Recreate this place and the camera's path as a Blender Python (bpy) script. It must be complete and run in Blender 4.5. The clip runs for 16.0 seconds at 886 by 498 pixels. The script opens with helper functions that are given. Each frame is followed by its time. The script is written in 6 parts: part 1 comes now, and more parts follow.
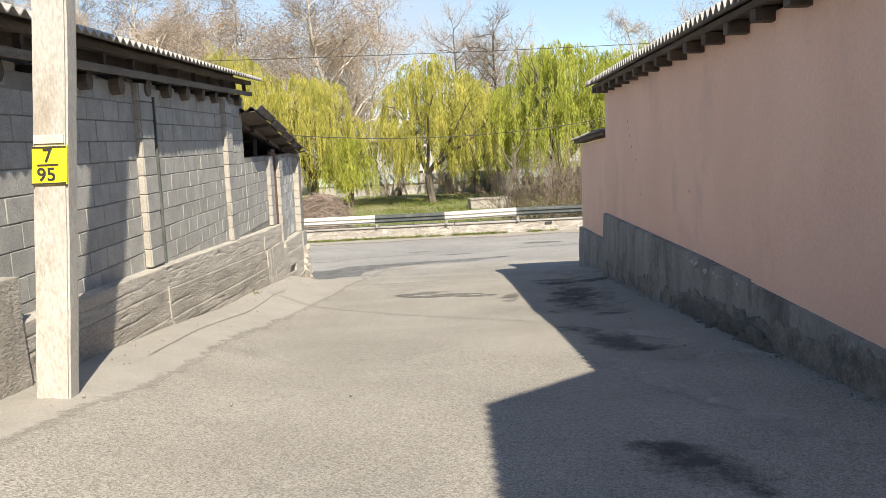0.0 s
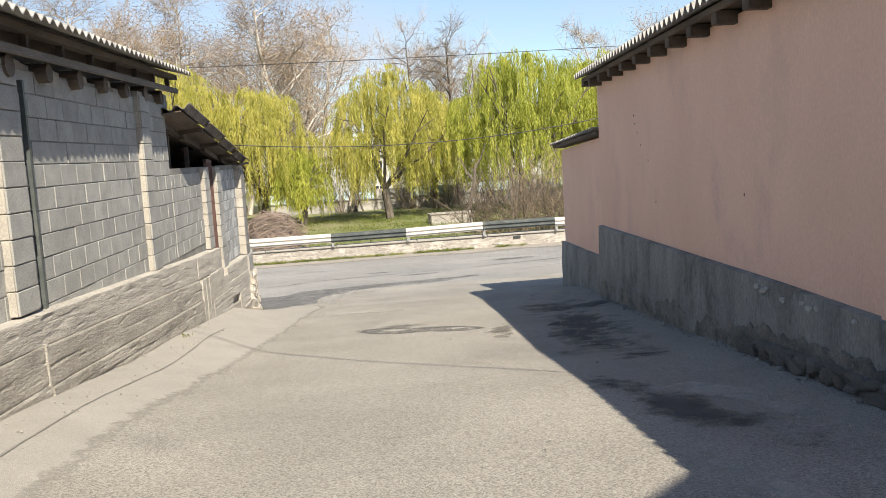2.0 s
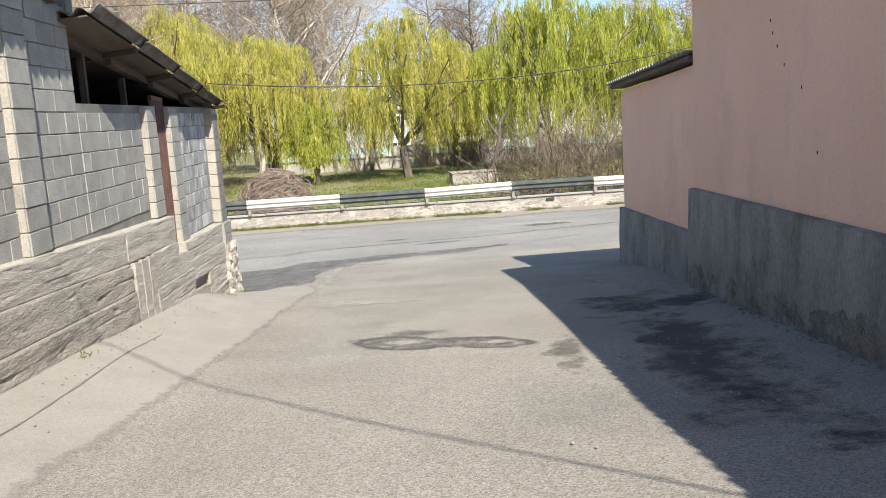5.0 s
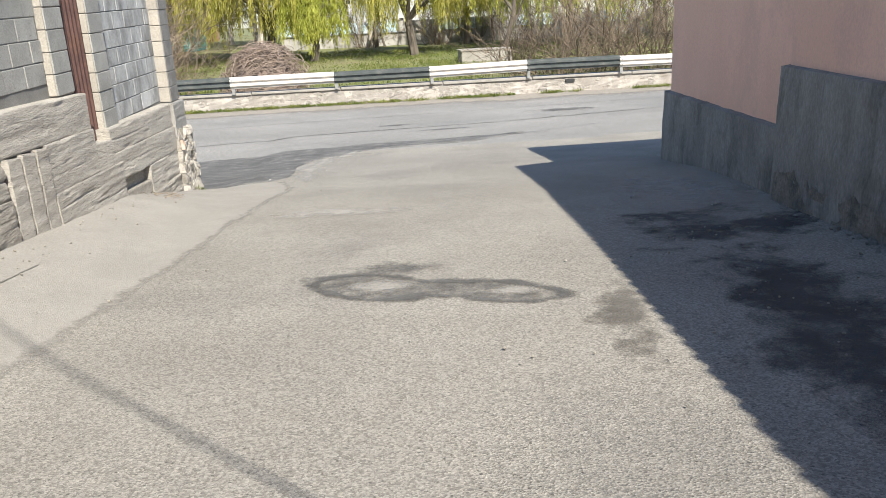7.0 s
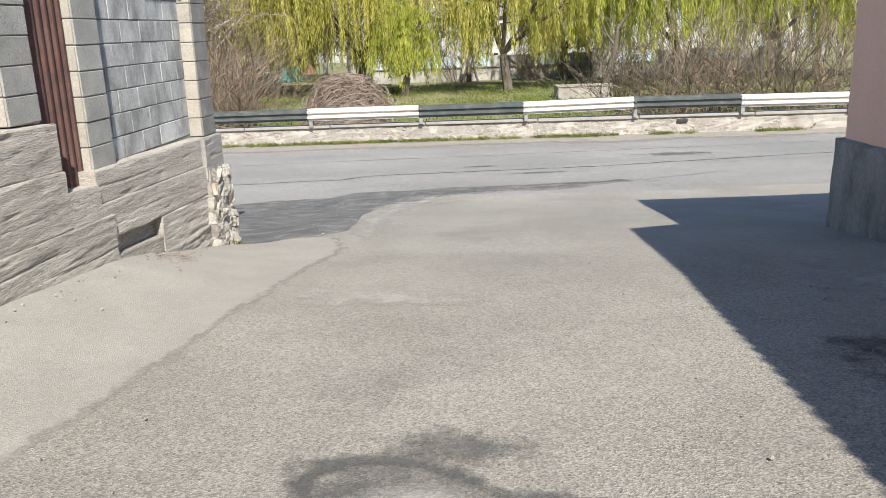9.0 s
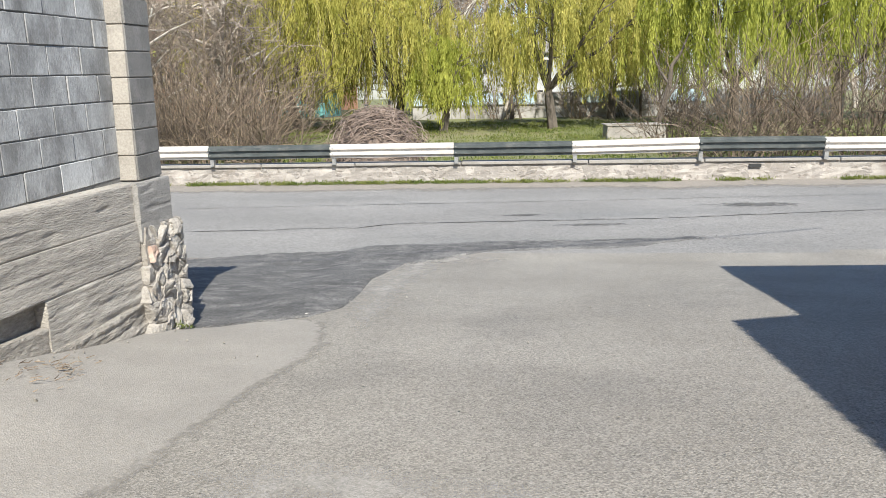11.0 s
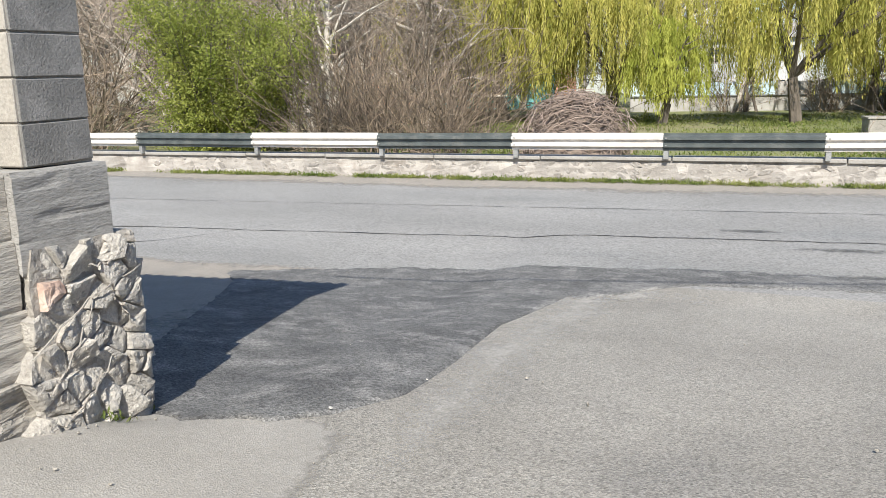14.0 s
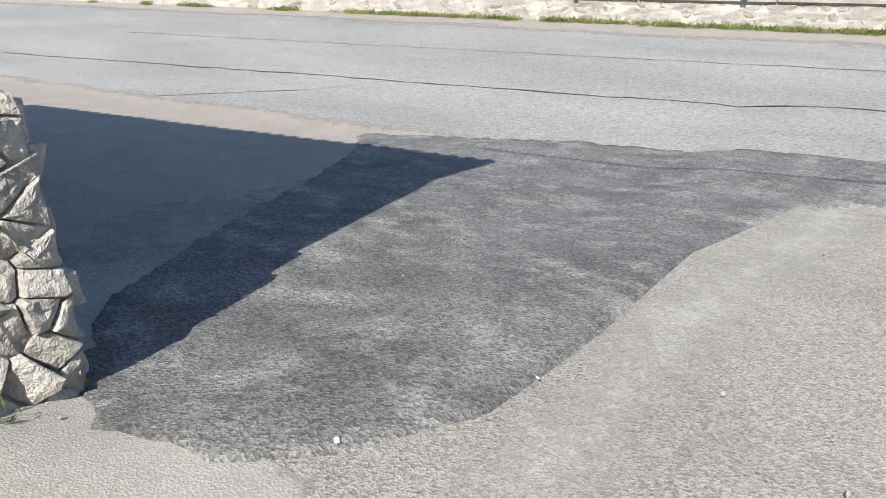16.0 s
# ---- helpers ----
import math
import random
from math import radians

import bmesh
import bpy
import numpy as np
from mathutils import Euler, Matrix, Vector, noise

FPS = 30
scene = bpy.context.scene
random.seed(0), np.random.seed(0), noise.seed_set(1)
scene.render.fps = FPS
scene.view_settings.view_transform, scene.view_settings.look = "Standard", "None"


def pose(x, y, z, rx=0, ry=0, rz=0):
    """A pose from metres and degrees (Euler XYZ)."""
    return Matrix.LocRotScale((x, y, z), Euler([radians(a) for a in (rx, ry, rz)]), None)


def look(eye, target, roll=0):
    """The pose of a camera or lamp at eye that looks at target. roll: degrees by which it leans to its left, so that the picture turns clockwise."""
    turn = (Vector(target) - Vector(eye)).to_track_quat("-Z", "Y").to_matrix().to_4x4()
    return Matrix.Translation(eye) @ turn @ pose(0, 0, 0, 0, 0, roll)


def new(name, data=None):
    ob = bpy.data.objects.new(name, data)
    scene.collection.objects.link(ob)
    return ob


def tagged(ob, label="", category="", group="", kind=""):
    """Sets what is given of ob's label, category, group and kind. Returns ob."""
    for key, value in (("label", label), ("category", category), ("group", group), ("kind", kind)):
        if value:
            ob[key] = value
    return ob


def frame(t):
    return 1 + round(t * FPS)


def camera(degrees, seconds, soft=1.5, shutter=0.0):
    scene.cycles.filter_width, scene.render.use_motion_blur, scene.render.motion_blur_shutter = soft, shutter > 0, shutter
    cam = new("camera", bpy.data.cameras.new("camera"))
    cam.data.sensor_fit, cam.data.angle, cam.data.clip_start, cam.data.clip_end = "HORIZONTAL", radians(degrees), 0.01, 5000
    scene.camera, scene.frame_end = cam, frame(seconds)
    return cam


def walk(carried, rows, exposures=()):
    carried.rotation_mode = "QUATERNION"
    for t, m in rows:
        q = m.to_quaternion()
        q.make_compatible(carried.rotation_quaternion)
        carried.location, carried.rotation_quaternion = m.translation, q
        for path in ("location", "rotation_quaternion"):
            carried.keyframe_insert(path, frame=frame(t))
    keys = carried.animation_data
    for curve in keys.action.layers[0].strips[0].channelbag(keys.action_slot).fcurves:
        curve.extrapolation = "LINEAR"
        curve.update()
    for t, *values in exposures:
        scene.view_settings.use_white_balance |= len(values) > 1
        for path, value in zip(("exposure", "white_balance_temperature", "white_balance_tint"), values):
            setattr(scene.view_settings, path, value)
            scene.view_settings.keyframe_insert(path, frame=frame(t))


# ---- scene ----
cam = camera(59.5, 16.0, soft=0.55)
EXPO = 0.72
METRES, EYE, TILT, LEAN, TURN = 19.4, 1.36, 0.0, 0.0, -4.1
ROWS = [
    (0.0, 0.0, 0.0, 0.0, -0.27, -6.16, 2.47),
    (0.5, -0.0086, 0.0303, -0.0028, -2.13, -5.85, 3.0),
    (1.0, -0.0116, 0.0591, -0.004, -2.98, -5.31, 3.78),
    (1.5, -0.0134, 0.0919, -0.0041, -4.14, -5.19, 3.9),
    (2.0, -0.0122, 0.1221, -0.006, -3.65, -5.19, 3.63),
    (2.5, -0.0117, 0.1507, -0.0061, -2.45, -5.27, 3.38),
    (3.0, -0.0107, 0.182, -0.0083, -1.38, -5.87, 3.13),
    (5.5, -0.0066, 0.3443, -0.0183, -2.29, -9.5, 3.45),
    (6.0, -0.0049, 0.3775, -0.0222, -1.26, -11.39, 2.87),
    (6.5, -0.0011, 0.4077, -0.0239, -0.42, -13.49, 2.91),
    (7.0, 0.0013, 0.4388, -0.0274, -1.41, -16.68, 2.71),
    (7.5, 0.005, 0.4702, -0.0318, -0.53, -19.02, 3.25),
    (8.0, 0.004, 0.5051, -0.034, 0.24, -19.68, 2.91),
    (8.5, 0.0053, 0.5378, -0.0355, 2.79, -17.63, 2.8),
    (9.0, 0.0002, 0.5691, -0.037, 5.39, -13.87, 1.89),
    (11.5, -0.0079, 0.7379, -0.0463, 10.43, -10.32, 1.0),
    (12.0, -0.0066, 0.7672, -0.048, 13.98, -9.19, 1.33),
    (12.5, -0.0074, 0.7933, -0.0505, 16.76, -9.15, 1.33),
    (13.0, -0.0064, 0.8194, -0.0531, 19.54, -9.86, 1.08),
    (13.5, -0.0111, 0.8483, -0.0585, 21.12, -10.42, 0.83),
    (14.0, -0.0141, 0.8803, -0.0614, 24.65, -11.21, 0.97),
    (14.5, -0.0222, 0.909, -0.0657, 28.96, -12.22, 0.58),
    (15.0, -0.0308, 0.9375, -0.0698, 34.64, -14.21, 1.19),
    (15.5, -0.042, 0.963, -0.0722, 38.65, -18.12, 1.7),
    (16.0, -0.0514, 0.9851, -0.0756, 39.61, -21.79, 1.36),
]
walk(cam, [(t, pose(0, 0, EYE, TILT, LEAN, TURN) @ pose(METRES * x, METRES * y, METRES * z, 90 + pitch, roll, yaw)) for t, x, y, z, yaw, pitch, roll in ROWS],
     exposures=[(0, EXPO + 0.08, 6580, 10), (3, EXPO + 0.05, 6560, 10), (5.5, EXPO + 0.06, 6200, 10), (9, EXPO - 0.05, 6100, 10), (11.5, EXPO - 0.12, 5960, 10), (14.5, EXPO - 0.06, 5950, 10), (16, EXPO + 0.08, 5930, 10)])

# ---- light ----
SUN = Vector((0.285, -1.0, 0.92)).normalized()
sun_data = bpy.data.lights.new("sun", "SUN")
sun_data.energy, sun_data.angle, sun_data.color = 5.5, radians(0.5), (1.0, 0.91, 0.76)
sun = new("sun", sun_data)
sun.matrix_world = look((0, 0, 30), Vector((0, 0, 30)) - SUN)
world = bpy.data.worlds.new("world")
scene.world = world
world.use_nodes = True
wn, wl = world.node_tree.nodes, world.node_tree.links
sky = wn.new("ShaderNodeTexSky")
sky.sky_type, sky.sun_disc = "NISHITA", False
sky.sun_elevation, sky.sun_rotation = math.asin(SUN.z), math.atan2(SUN.x, SUN.y)
sky.air_density, sky.dust_density, sky.ozone_density = 1.1, 0.6, 2.2
# thin white clouds low over the trees
wtc = wn.new("ShaderNodeTexCoord")
wmap = wn.new("ShaderNodeMapping")
wmap.inputs["Scale"].default_value = (1.0, 1.0, 2.6)
wnoise = wn.new("ShaderNodeTexNoise")
wnoise.inputs["Scale"].default_value, wnoise.inputs["Detail"].default_value = 3.2, 7
wramp = wn.new("ShaderNodeValToRGB")
wramp.color_ramp.elements[0].position, wramp.color_ramp.elements[1].position = 0.36, 0.80
wmix = wn.new("ShaderNodeMixRGB")
wmix.inputs["Color2"].default_value = (3.9, 4.2, 4.7, 1)
wl.new(wtc.outputs["Generated"], wmap.inputs["Vector"])
wl.new(wmap.outputs["Vector"], wnoise.inputs["Vector"])
wl.new(wnoise.outputs["Fac"], wramp.inputs["Fac"])
wsep = wn.new("ShaderNodeSeparateXYZ")
wlow = wn.new("ShaderNodeMapRange")
wlow.inputs["From Min"].default_value, wlow.inputs["From Max"].default_value = 0.14, 0.42
wlow.inputs["To Min"].default_value, wlow.inputs["To Max"].default_value = 1.0, 0.0
wfac = wn.new("ShaderNodeMath")
wfac.operation = "MULTIPLY"
wl.new(wtc.outputs["Generated"], wsep.inputs[0])
wl.new(wsep.outputs["Z"], wlow.inputs["Value"])
wl.new(wramp.outputs["Color"], wfac.inputs[0])
wl.new(wlow.outputs["Result"], wfac.inputs[1])
wl.new(wfac.outputs[0], wmix.inputs["Fac"])
wl.new(sky.outputs["Color"], wmix.inputs["Color1"])
wl.new(wmix.outputs["Color"], wn["Background"].inputs["Color"])
wn["Background"].inputs["Strength"].default_value = 0.105


# ---- materials ----
def mat(name, c1, c2, scale=3.0, rough=0.85, bump=0.15, fine=60.0, vary=0.0, c3=None, stain=1.2, metal=0.0, stretch=(1, 1, 1), bump_dist=0.01, voronoi=0.0, grit=0.28, edge=0.53, pits=0.0):
    """Two colours mixed by broad noise, a third as stains, fine grain and relief; vary: brightness from piece to piece."""
    m = bpy.data.materials.new(name)
    m.use_nodes = True
    n, l = m.node_tree.nodes, m.node_tree.links
    b = n["Principled BSDF"]
    tc = n.new("ShaderNodeTexCoord")
    mp = n.new("ShaderNodeMapping")
    mp.inputs["Scale"].default_value = stretch
    l.new(tc.outputs["Object"], mp.inputs["Vector"])
    geo = n.new("ShaderNodeNewGeometry")
    info = n.new("ShaderNodeObjectInfo")
    shift = n.new("ShaderNodeVectorMath")
    shift.operation = "ADD"
    wob = n.new("ShaderNodeMath")
    wob.operation = "MULTIPLY"
    wob.inputs[1].default_value = 37.0 if vary else 0.0
    l.new(info.outputs["Random"], wob.inputs[0])
    l.new(mp.outputs["Vector"], shift.inputs[0])
    l.new(wob.outputs[0], shift.inputs[1])
    vec = shift.outputs[0]

    def tex(s, detail, rgh=0.55):
        t = n.new("ShaderNodeTexNoise")
        t.inputs["Scale"].default_value, t.inputs["Detail"].default_value, t.inputs["Roughness"].default_value = s, detail, rgh
        l.new(vec, t.inputs["Vector"])
        return t

    big, small = tex(scale, 5), tex(fine, 4, 0.65)
    ramp = n.new("ShaderNodeValToRGB")
    ramp.color_ramp.elements[0].position, ramp.color_ramp.elements[1].position = 0.36, 0.64
    ramp.color_ramp.elements[0].color, ramp.color_ramp.elements[1].color = (*c1, 1), (*c2, 1)
    l.new(big.outputs["Fac"], ramp.inputs["Fac"])
    col = ramp.outputs["Color"]
    if c3:
        st = tex(stain, 8, 0.68)
        sr = n.new("ShaderNodeValToRGB")
        sr.color_ramp.elements[0].position, sr.color_ramp.elements[1].position = edge, edge + 0.16
        l.new(st.outputs["Fac"], sr.inputs["Fac"])
        mx = n.new("ShaderNodeMixRGB")
        mx.inputs["Color2"].default_value = (*c3, 1)
        l.new(sr.outputs["Color"], mx.inputs["Fac"])
        l.new(col, mx.inputs["Color1"])
        col = mx.outputs["Color"]
    grain = n.new("ShaderNodeMapRange")
    grain.inputs["From Min"].default_value, grain.inputs["From Max"].default_value = 0.25, 0.75
    grain.inputs["To Min"].default_value, grain.inputs["To Max"].default_value = 1 - grit, 1 + grit
    l.new(small.outputs["Fac"], grain.inputs["Value"])
    gain = grain.outputs["Result"]
    if voronoi:
        vo = n.new("ShaderNodeTexVoronoi")
        vo.inputs["Scale"].default_value = voronoi
        l.new(vec, vo.inputs["Vector"])
        sp = n.new("ShaderNodeSeparateColor")
        l.new(vo.outputs["Color"], sp.inputs["Color"])
        sr2 = n.new("ShaderNodeMapRange")
        sr2.inputs["To Min"].default_value, sr2.inputs["To Max"].default_value = 1 - grit * 1.3, 1 + grit * 1.3
        l.new(sp.outputs[0], sr2.inputs["Value"])
        m3 = n.new("ShaderNodeMath")
        m3.operation = "MULTIPLY"
        l.new(sr2.outputs["Result"], m3.inputs[0])
        l.new(gain, m3.inputs[1])
        gain = m3.outputs[0]
    if pits:
        pv = n.new("ShaderNodeTexVoronoi")
        pv.inputs["Scale"].default_value = pits
        l.new(vec, pv.inputs["Vector"])
        pm = n.new("ShaderNodeMapRange")
        pm.inputs["From Min"].default_value, pm.inputs["From Max"].default_value = 0.10, 0.26
        pm.inputs["To Min"].default_value, pm.inputs["To Max"].default_value = 0.5, 1.0
        l.new(pv.outputs["Distance"], pm.inputs["Value"])
        psep = n.new("ShaderNodeSeparateColor")
        l.new(pv.outputs["Color"], psep.inputs["Color"])
        pick = n.new("ShaderNodeMath")
        pick.operation = "GREATER_THAN"
        pick.inputs[1].default_value = 0.45
        l.new(psep.outputs[1], pick.inputs[0])
        pmax = n.new("ShaderNodeMath")
        pmax.operation = "MAXIMUM"
        l.new(pick.outputs[0], pmax.inputs[0])
        l.new(pm.outputs["Result"], pmax.inputs[1])
        pg = n.new("ShaderNodeMath")
        pg.operation = "MULTIPLY"
        l.new(pmax.outputs[0], pg.inputs[0])
        l.new(gain, pg.inputs[1])
        gain = pg.outputs[0]
    if vary:
        pr = n.new("ShaderNodeMapRange")
        pr.inputs["To Min"].default_value, pr.inputs["To Max"].default_value = 1 - vary, 1 + vary
        l.new(info.outputs["Random"], pr.inputs["Value"])
        isl = n.new("ShaderNodeMapRange")
        isl.inputs["To Min"].default_value, isl.inputs["To Max"].default_value = 1 - vary, 1 + vary
        l.new(geo.outputs["Random Per Island"], isl.inputs["Value"])
        mm = n.new("ShaderNodeMath")
        mm.operation = "MULTIPLY"
        l.new(pr.outputs["Result"], mm.inputs[0])
        l.new(isl.outputs["Result"], mm.inputs[1])
        m2 = n.new("ShaderNodeMath")
        m2.operation = "MULTIPLY"
        l.new(mm.outputs[0], m2.inputs[0])
        l.new(gain, m2.inputs[1])
        gain = m2.outputs[0]
    vm = n.new("ShaderNodeVectorMath")
    vm.operation = "SCALE"
    l.new(col, vm.inputs[0])
    l.new(gain, vm.inputs["Scale"])
    l.new(vm.outputs[0], b.inputs["Base Color"])
    b.inputs["Roughness"].default_value, b.inputs["Metallic"].default_value = rough, metal
    if bump:
        bp = n.new("ShaderNodeBump")
        bp.inputs["Strength"].default_value, bp.inputs["Distance"].default_value = bump, bump_dist
        h = small.outputs["Fac"]
        if voronoi:
            ad = n.new("ShaderNodeMath")
            ad.operation = "ADD"
            l.new(vo.outputs["Distance"], ad.inputs[0])
            l.new(h, ad.inputs[1])
            h = ad.outputs[0]
        else:
            ad = n.new("ShaderNodeMath")
            ad.operation = "MULTIPLY_ADD"
            ad.inputs[1].default_value = 0.35
            l.new(big.outputs["Fac"], ad.inputs[0])
            l.new(h, ad.inputs[2])
            h = ad.outputs[0]
        l.new(h, bp.inputs["Height"])
        l.new(bp.outputs["Normal"], b.inputs["Normal"])
    return m


def leafy(name, c1, c2, through_light=0.45):
    """Leaves that let light through, each a shade of its own."""
    m = bpy.data.materials.new(name)
    m.use_nodes = True
    n, l = m.node_tree.nodes, m.node_tree.links
    n.remove(n["Principled BSDF"])
    geo = n.new("ShaderNodeNewGeometry")
    info = n.new("ShaderNodeObjectInfo")
    ramp = n.new("ShaderNodeValToRGB")
    ramp.color_ramp.elements[0].color, ramp.color_ramp.elements[1].color = (*c1, 1), (*c2, 1)
    tc = n.new("ShaderNodeTexCoord")
    no = n.new("ShaderNodeTexNoise")
    no.inputs["Scale"].default_value, no.inputs["Detail"].default_value = 0.7, 4
    mp = n.new("ShaderNodeMapping")
    mp.inputs["Scale"].default_value = (2.2, 2.2, 0.45)
    l.new(tc.outputs["Object"], mp.inputs["Vector"])
    l.new(mp.outputs["Vector"], no.inputs["Vector"])
    a = n.new("ShaderNodeMath")
    a.operation = "MULTIPLY_ADD"
    a.inputs[1].default_value = 0.36
    l.new(geo.outputs["Random Per Island"], a.inputs[0])
    b2 = n.new("ShaderNodeMath")
    b2.operation = "MULTIPLY_ADD"
    b2.inputs[1].default_value, b2.inputs[2].default_value = 2.4, -0.95
    l.new(no.outputs["Fac"], b2.inputs[0])
    l.new(b2.outputs[0], a.inputs[2])
    l.new(a.outputs[0], ramp.inputs["Fac"])
    d, t, mx = n.new("ShaderNodeBsdfDiffuse"), n.new("ShaderNodeBsdfTranslucent"), n.new("ShaderNodeMixShader")
    mx.inputs["Fac"].default_value = through_light
    l.new(ramp.outputs["Color"], d.inputs["Color"])
    l.new(ramp.outputs["Color"], t.inputs["Color"])
    l.new(d.outputs[0], mx.inputs[1])
    l.new(t.outputs[0], mx.inputs[2])
    l.new(mx.outputs[0], n["Material Output"].inputs["Surface"])
    return m


ASPHALT = mat("worn_asphalt", (0.245, 0.228, 0.198), (0.292, 0.273, 0.238), 0.7, 0.92, 0.5, 150, c3=(0.215, 0.202, 0.18), stain=0.5, bump_dist=0.008, voronoi=110, grit=0.28, pits=30)
ROADTOP = mat("road_asphalt", (0.215, 0.208, 0.195), (0.262, 0.253, 0.237), 0.6, 0.92, 0.5, 130, c3=(0.20, 0.198, 0.19), stain=0.35, bump_dist=0.008, stretch=(0.45, 1, 1), voronoi=95, grit=0.26, pits=24)
GRASSY = mat("park_ground", (0.15, 0.165, 0.06), (0.21, 0.205, 0.09), 0.25, 0.95, 0.6, 25, c3=(0.21, 0.17, 0.115), stain=0.12, bump_dist=0.03)
NEWTAR = mat("fresh_asphalt", (0.085, 0.083, 0.08), (0.14, 0.137, 0.13), 1.6, 0.85, 0.4, 110, c3=(0.205, 0.198, 0.186), stain=3.4, stretch=(0.85, 1.12, 1), bump_dist=0.012, voronoi=90, grit=0.42, edge=0.49)
OILY = mat("oil_stain", (0.045, 0.044, 0.043), (0.085, 0.082, 0.078), 1.6, 0.7, 0.5, 80)
BLOCK = mat("cinder_block", (0.265, 0.263, 0.246), (0.33, 0.325, 0.303), 5, 0.93, 0.6, 80, vary=0.09, c3=(0.36, 0.352, 0.33), stain=2.6, pits=45, edge=0.58)
# Paler copy of the block colour: sunlit pier sides, also pale bricks.
BLOCKSIDE = mat("pale_brick_and_lit_side", (0.30, 0.277, 0.24), (0.35, 0.325, 0.285), 3, 0.93, 0.35, 60, vary=0.06, c3=(0.265, 0.245, 0.215), stain=2)
# Corner pier front: the dimness of grazing sun is put into this colour.
SHADEBLOCK = mat("grazing_shade_block", (0.165, 0.16, 0.15), (0.215, 0.208, 0.195), 5, 0.93, 0.6, 80, vary=0.08, c3=(0.27, 0.26, 0.245), stain=3.5, pits=40)
# Shaded copy of the plinth concrete; weak raking light painted in.
SHADECON = mat("grazing_shade_concrete", (0.26, 0.25, 0.232), (0.33, 0.318, 0.295), 4, 0.94, 0.6, 55, c3=(0.22, 0.212, 0.196), stain=5, stretch=(1, 0.6, 2.0), bump_dist=0.012, pits=25)
WHITED = mat("whitewashed_block", (0.21, 0.212, 0.208), (0.43, 0.435, 0.43), 4, 0.93, 0.4, 70, vary=0.12, c3=(0.17, 0.168, 0.162), stain=3, stretch=(1, 1, 0.5))
MORTAR = mat("mortar", (0.235, 0.228, 0.21), (0.155, 0.15, 0.139), 2.5, 0.95, 0.5, 90)
CONCRETE = mat("board_marked_concrete", (0.36, 0.335, 0.295), (0.45, 0.42, 0.37), 4.5, 0.94, 0.9, 42, vary=0.05, c3=(0.29, 0.27, 0.237), stain=3.4, stretch=(1, 0.42, 2.2), bump_dist=0.022, grit=0.24, pits=20)
ROUGHCON = mat("crumbling_concrete", (0.31, 0.286, 0.248), (0.385, 0.357, 0.31), 3, 0.95, 1.0, 32, c3=(0.225, 0.21, 0.182), stain=2.8, stretch=(1, 0.6, 1.5), bump_dist=0.035)
STONE = mat("rubble_stone", (0.37, 0.345, 0.305), (0.49, 0.458, 0.41), 5, 0.92, 1.0, 45, vary=0.13, c3=(0.30, 0.275, 0.24), stain=6, bump_dist=0.03)
RUBBLEMORTAR = mat("rubble_mortar", (0.33, 0.30, 0.262), (0.43, 0.40, 0.352), 6, 0.95, 1.0, 40, c3=(0.27, 0.24, 0.2), stain=5, bump_dist=0.03)
REDSTONE = mat("reddish_stone", (0.42, 0.29, 0.225), (0.52, 0.42, 0.35), 7, 0.9, 0.8, 40, bump_dist=0.02)
PINK = mat("salmon_plaster", (0.80, 0.52, 0.385), (0.86, 0.57, 0.43), 0.8, 0.93, 0.3, 55, c3=(0.73, 0.485, 0.375), stain=1.1, stretch=(1, 1, 0.6), grit=0.10)
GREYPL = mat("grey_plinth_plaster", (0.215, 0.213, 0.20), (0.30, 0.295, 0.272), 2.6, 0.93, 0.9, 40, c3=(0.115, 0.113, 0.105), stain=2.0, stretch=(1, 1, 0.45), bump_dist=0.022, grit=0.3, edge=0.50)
PEELED = mat("peeled_plinth", (0.29, 0.27, 0.232), (0.19, 0.178, 0.158), 6, 0.95, 1.0, 36, c3=(0.12, 0.117, 0.107), stain=3.4, bump_dist=0.04, grit=0.35, edge=0.49)
SLATE = mat("asbestos_sheet", (0.26, 0.25, 0.235), (0.36, 0.35, 0.325), 3, 0.93, 0.3, 60, c3=(0.17, 0.16, 0.145), stain=1.5)
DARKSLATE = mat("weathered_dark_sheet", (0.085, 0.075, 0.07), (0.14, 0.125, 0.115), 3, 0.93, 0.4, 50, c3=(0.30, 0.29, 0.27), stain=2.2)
OLDWOOD = mat("weathered_timber", (0.075, 0.058, 0.045), (0.125, 0.10, 0.08), 4, 0.9, 0.5, 60, vary=0.2, stretch=(1, 0.25, 1))
GREYWOOD = mat("grey_plank", (0.115, 0.098, 0.082), (0.17, 0.148, 0.125), 4, 0.9, 0.5, 60, vary=0.1, stretch=(1, 0.2, 1))
BRICK = mat("old_brick", (0.33, 0.17, 0.12), (0.42, 0.24, 0.17), 9, 0.93, 0.6, 60, vary=0.15, c3=(0.42, 0.37, 0.32), stain=6)
POLECON = mat("pole_concrete", (0.37, 0.352, 0.318), (0.45, 0.432, 0.395), 1.6, 0.9, 0.4, 60, c3=(0.29, 0.245, 0.19), stain=2.2, stretch=(1, 1, 0.35))
YELLOW = mat("yellow_paint", (0.86, 0.64, 0.01), (0.88, 0.68, 0.02), 8, 0.6, 0.1, 60)
BLACK = mat("black_paint", (0.02, 0.02, 0.02), (0.03, 0.03, 0.03), 8, 0.6, 0.1)
WHITE = mat("white_paint", (0.50, 0.465, 0.42), (0.57, 0.535, 0.485), 4, 0.6, 0.15, 50, c3=(0.42, 0.39, 0.355), stain=3, grit=0.1)
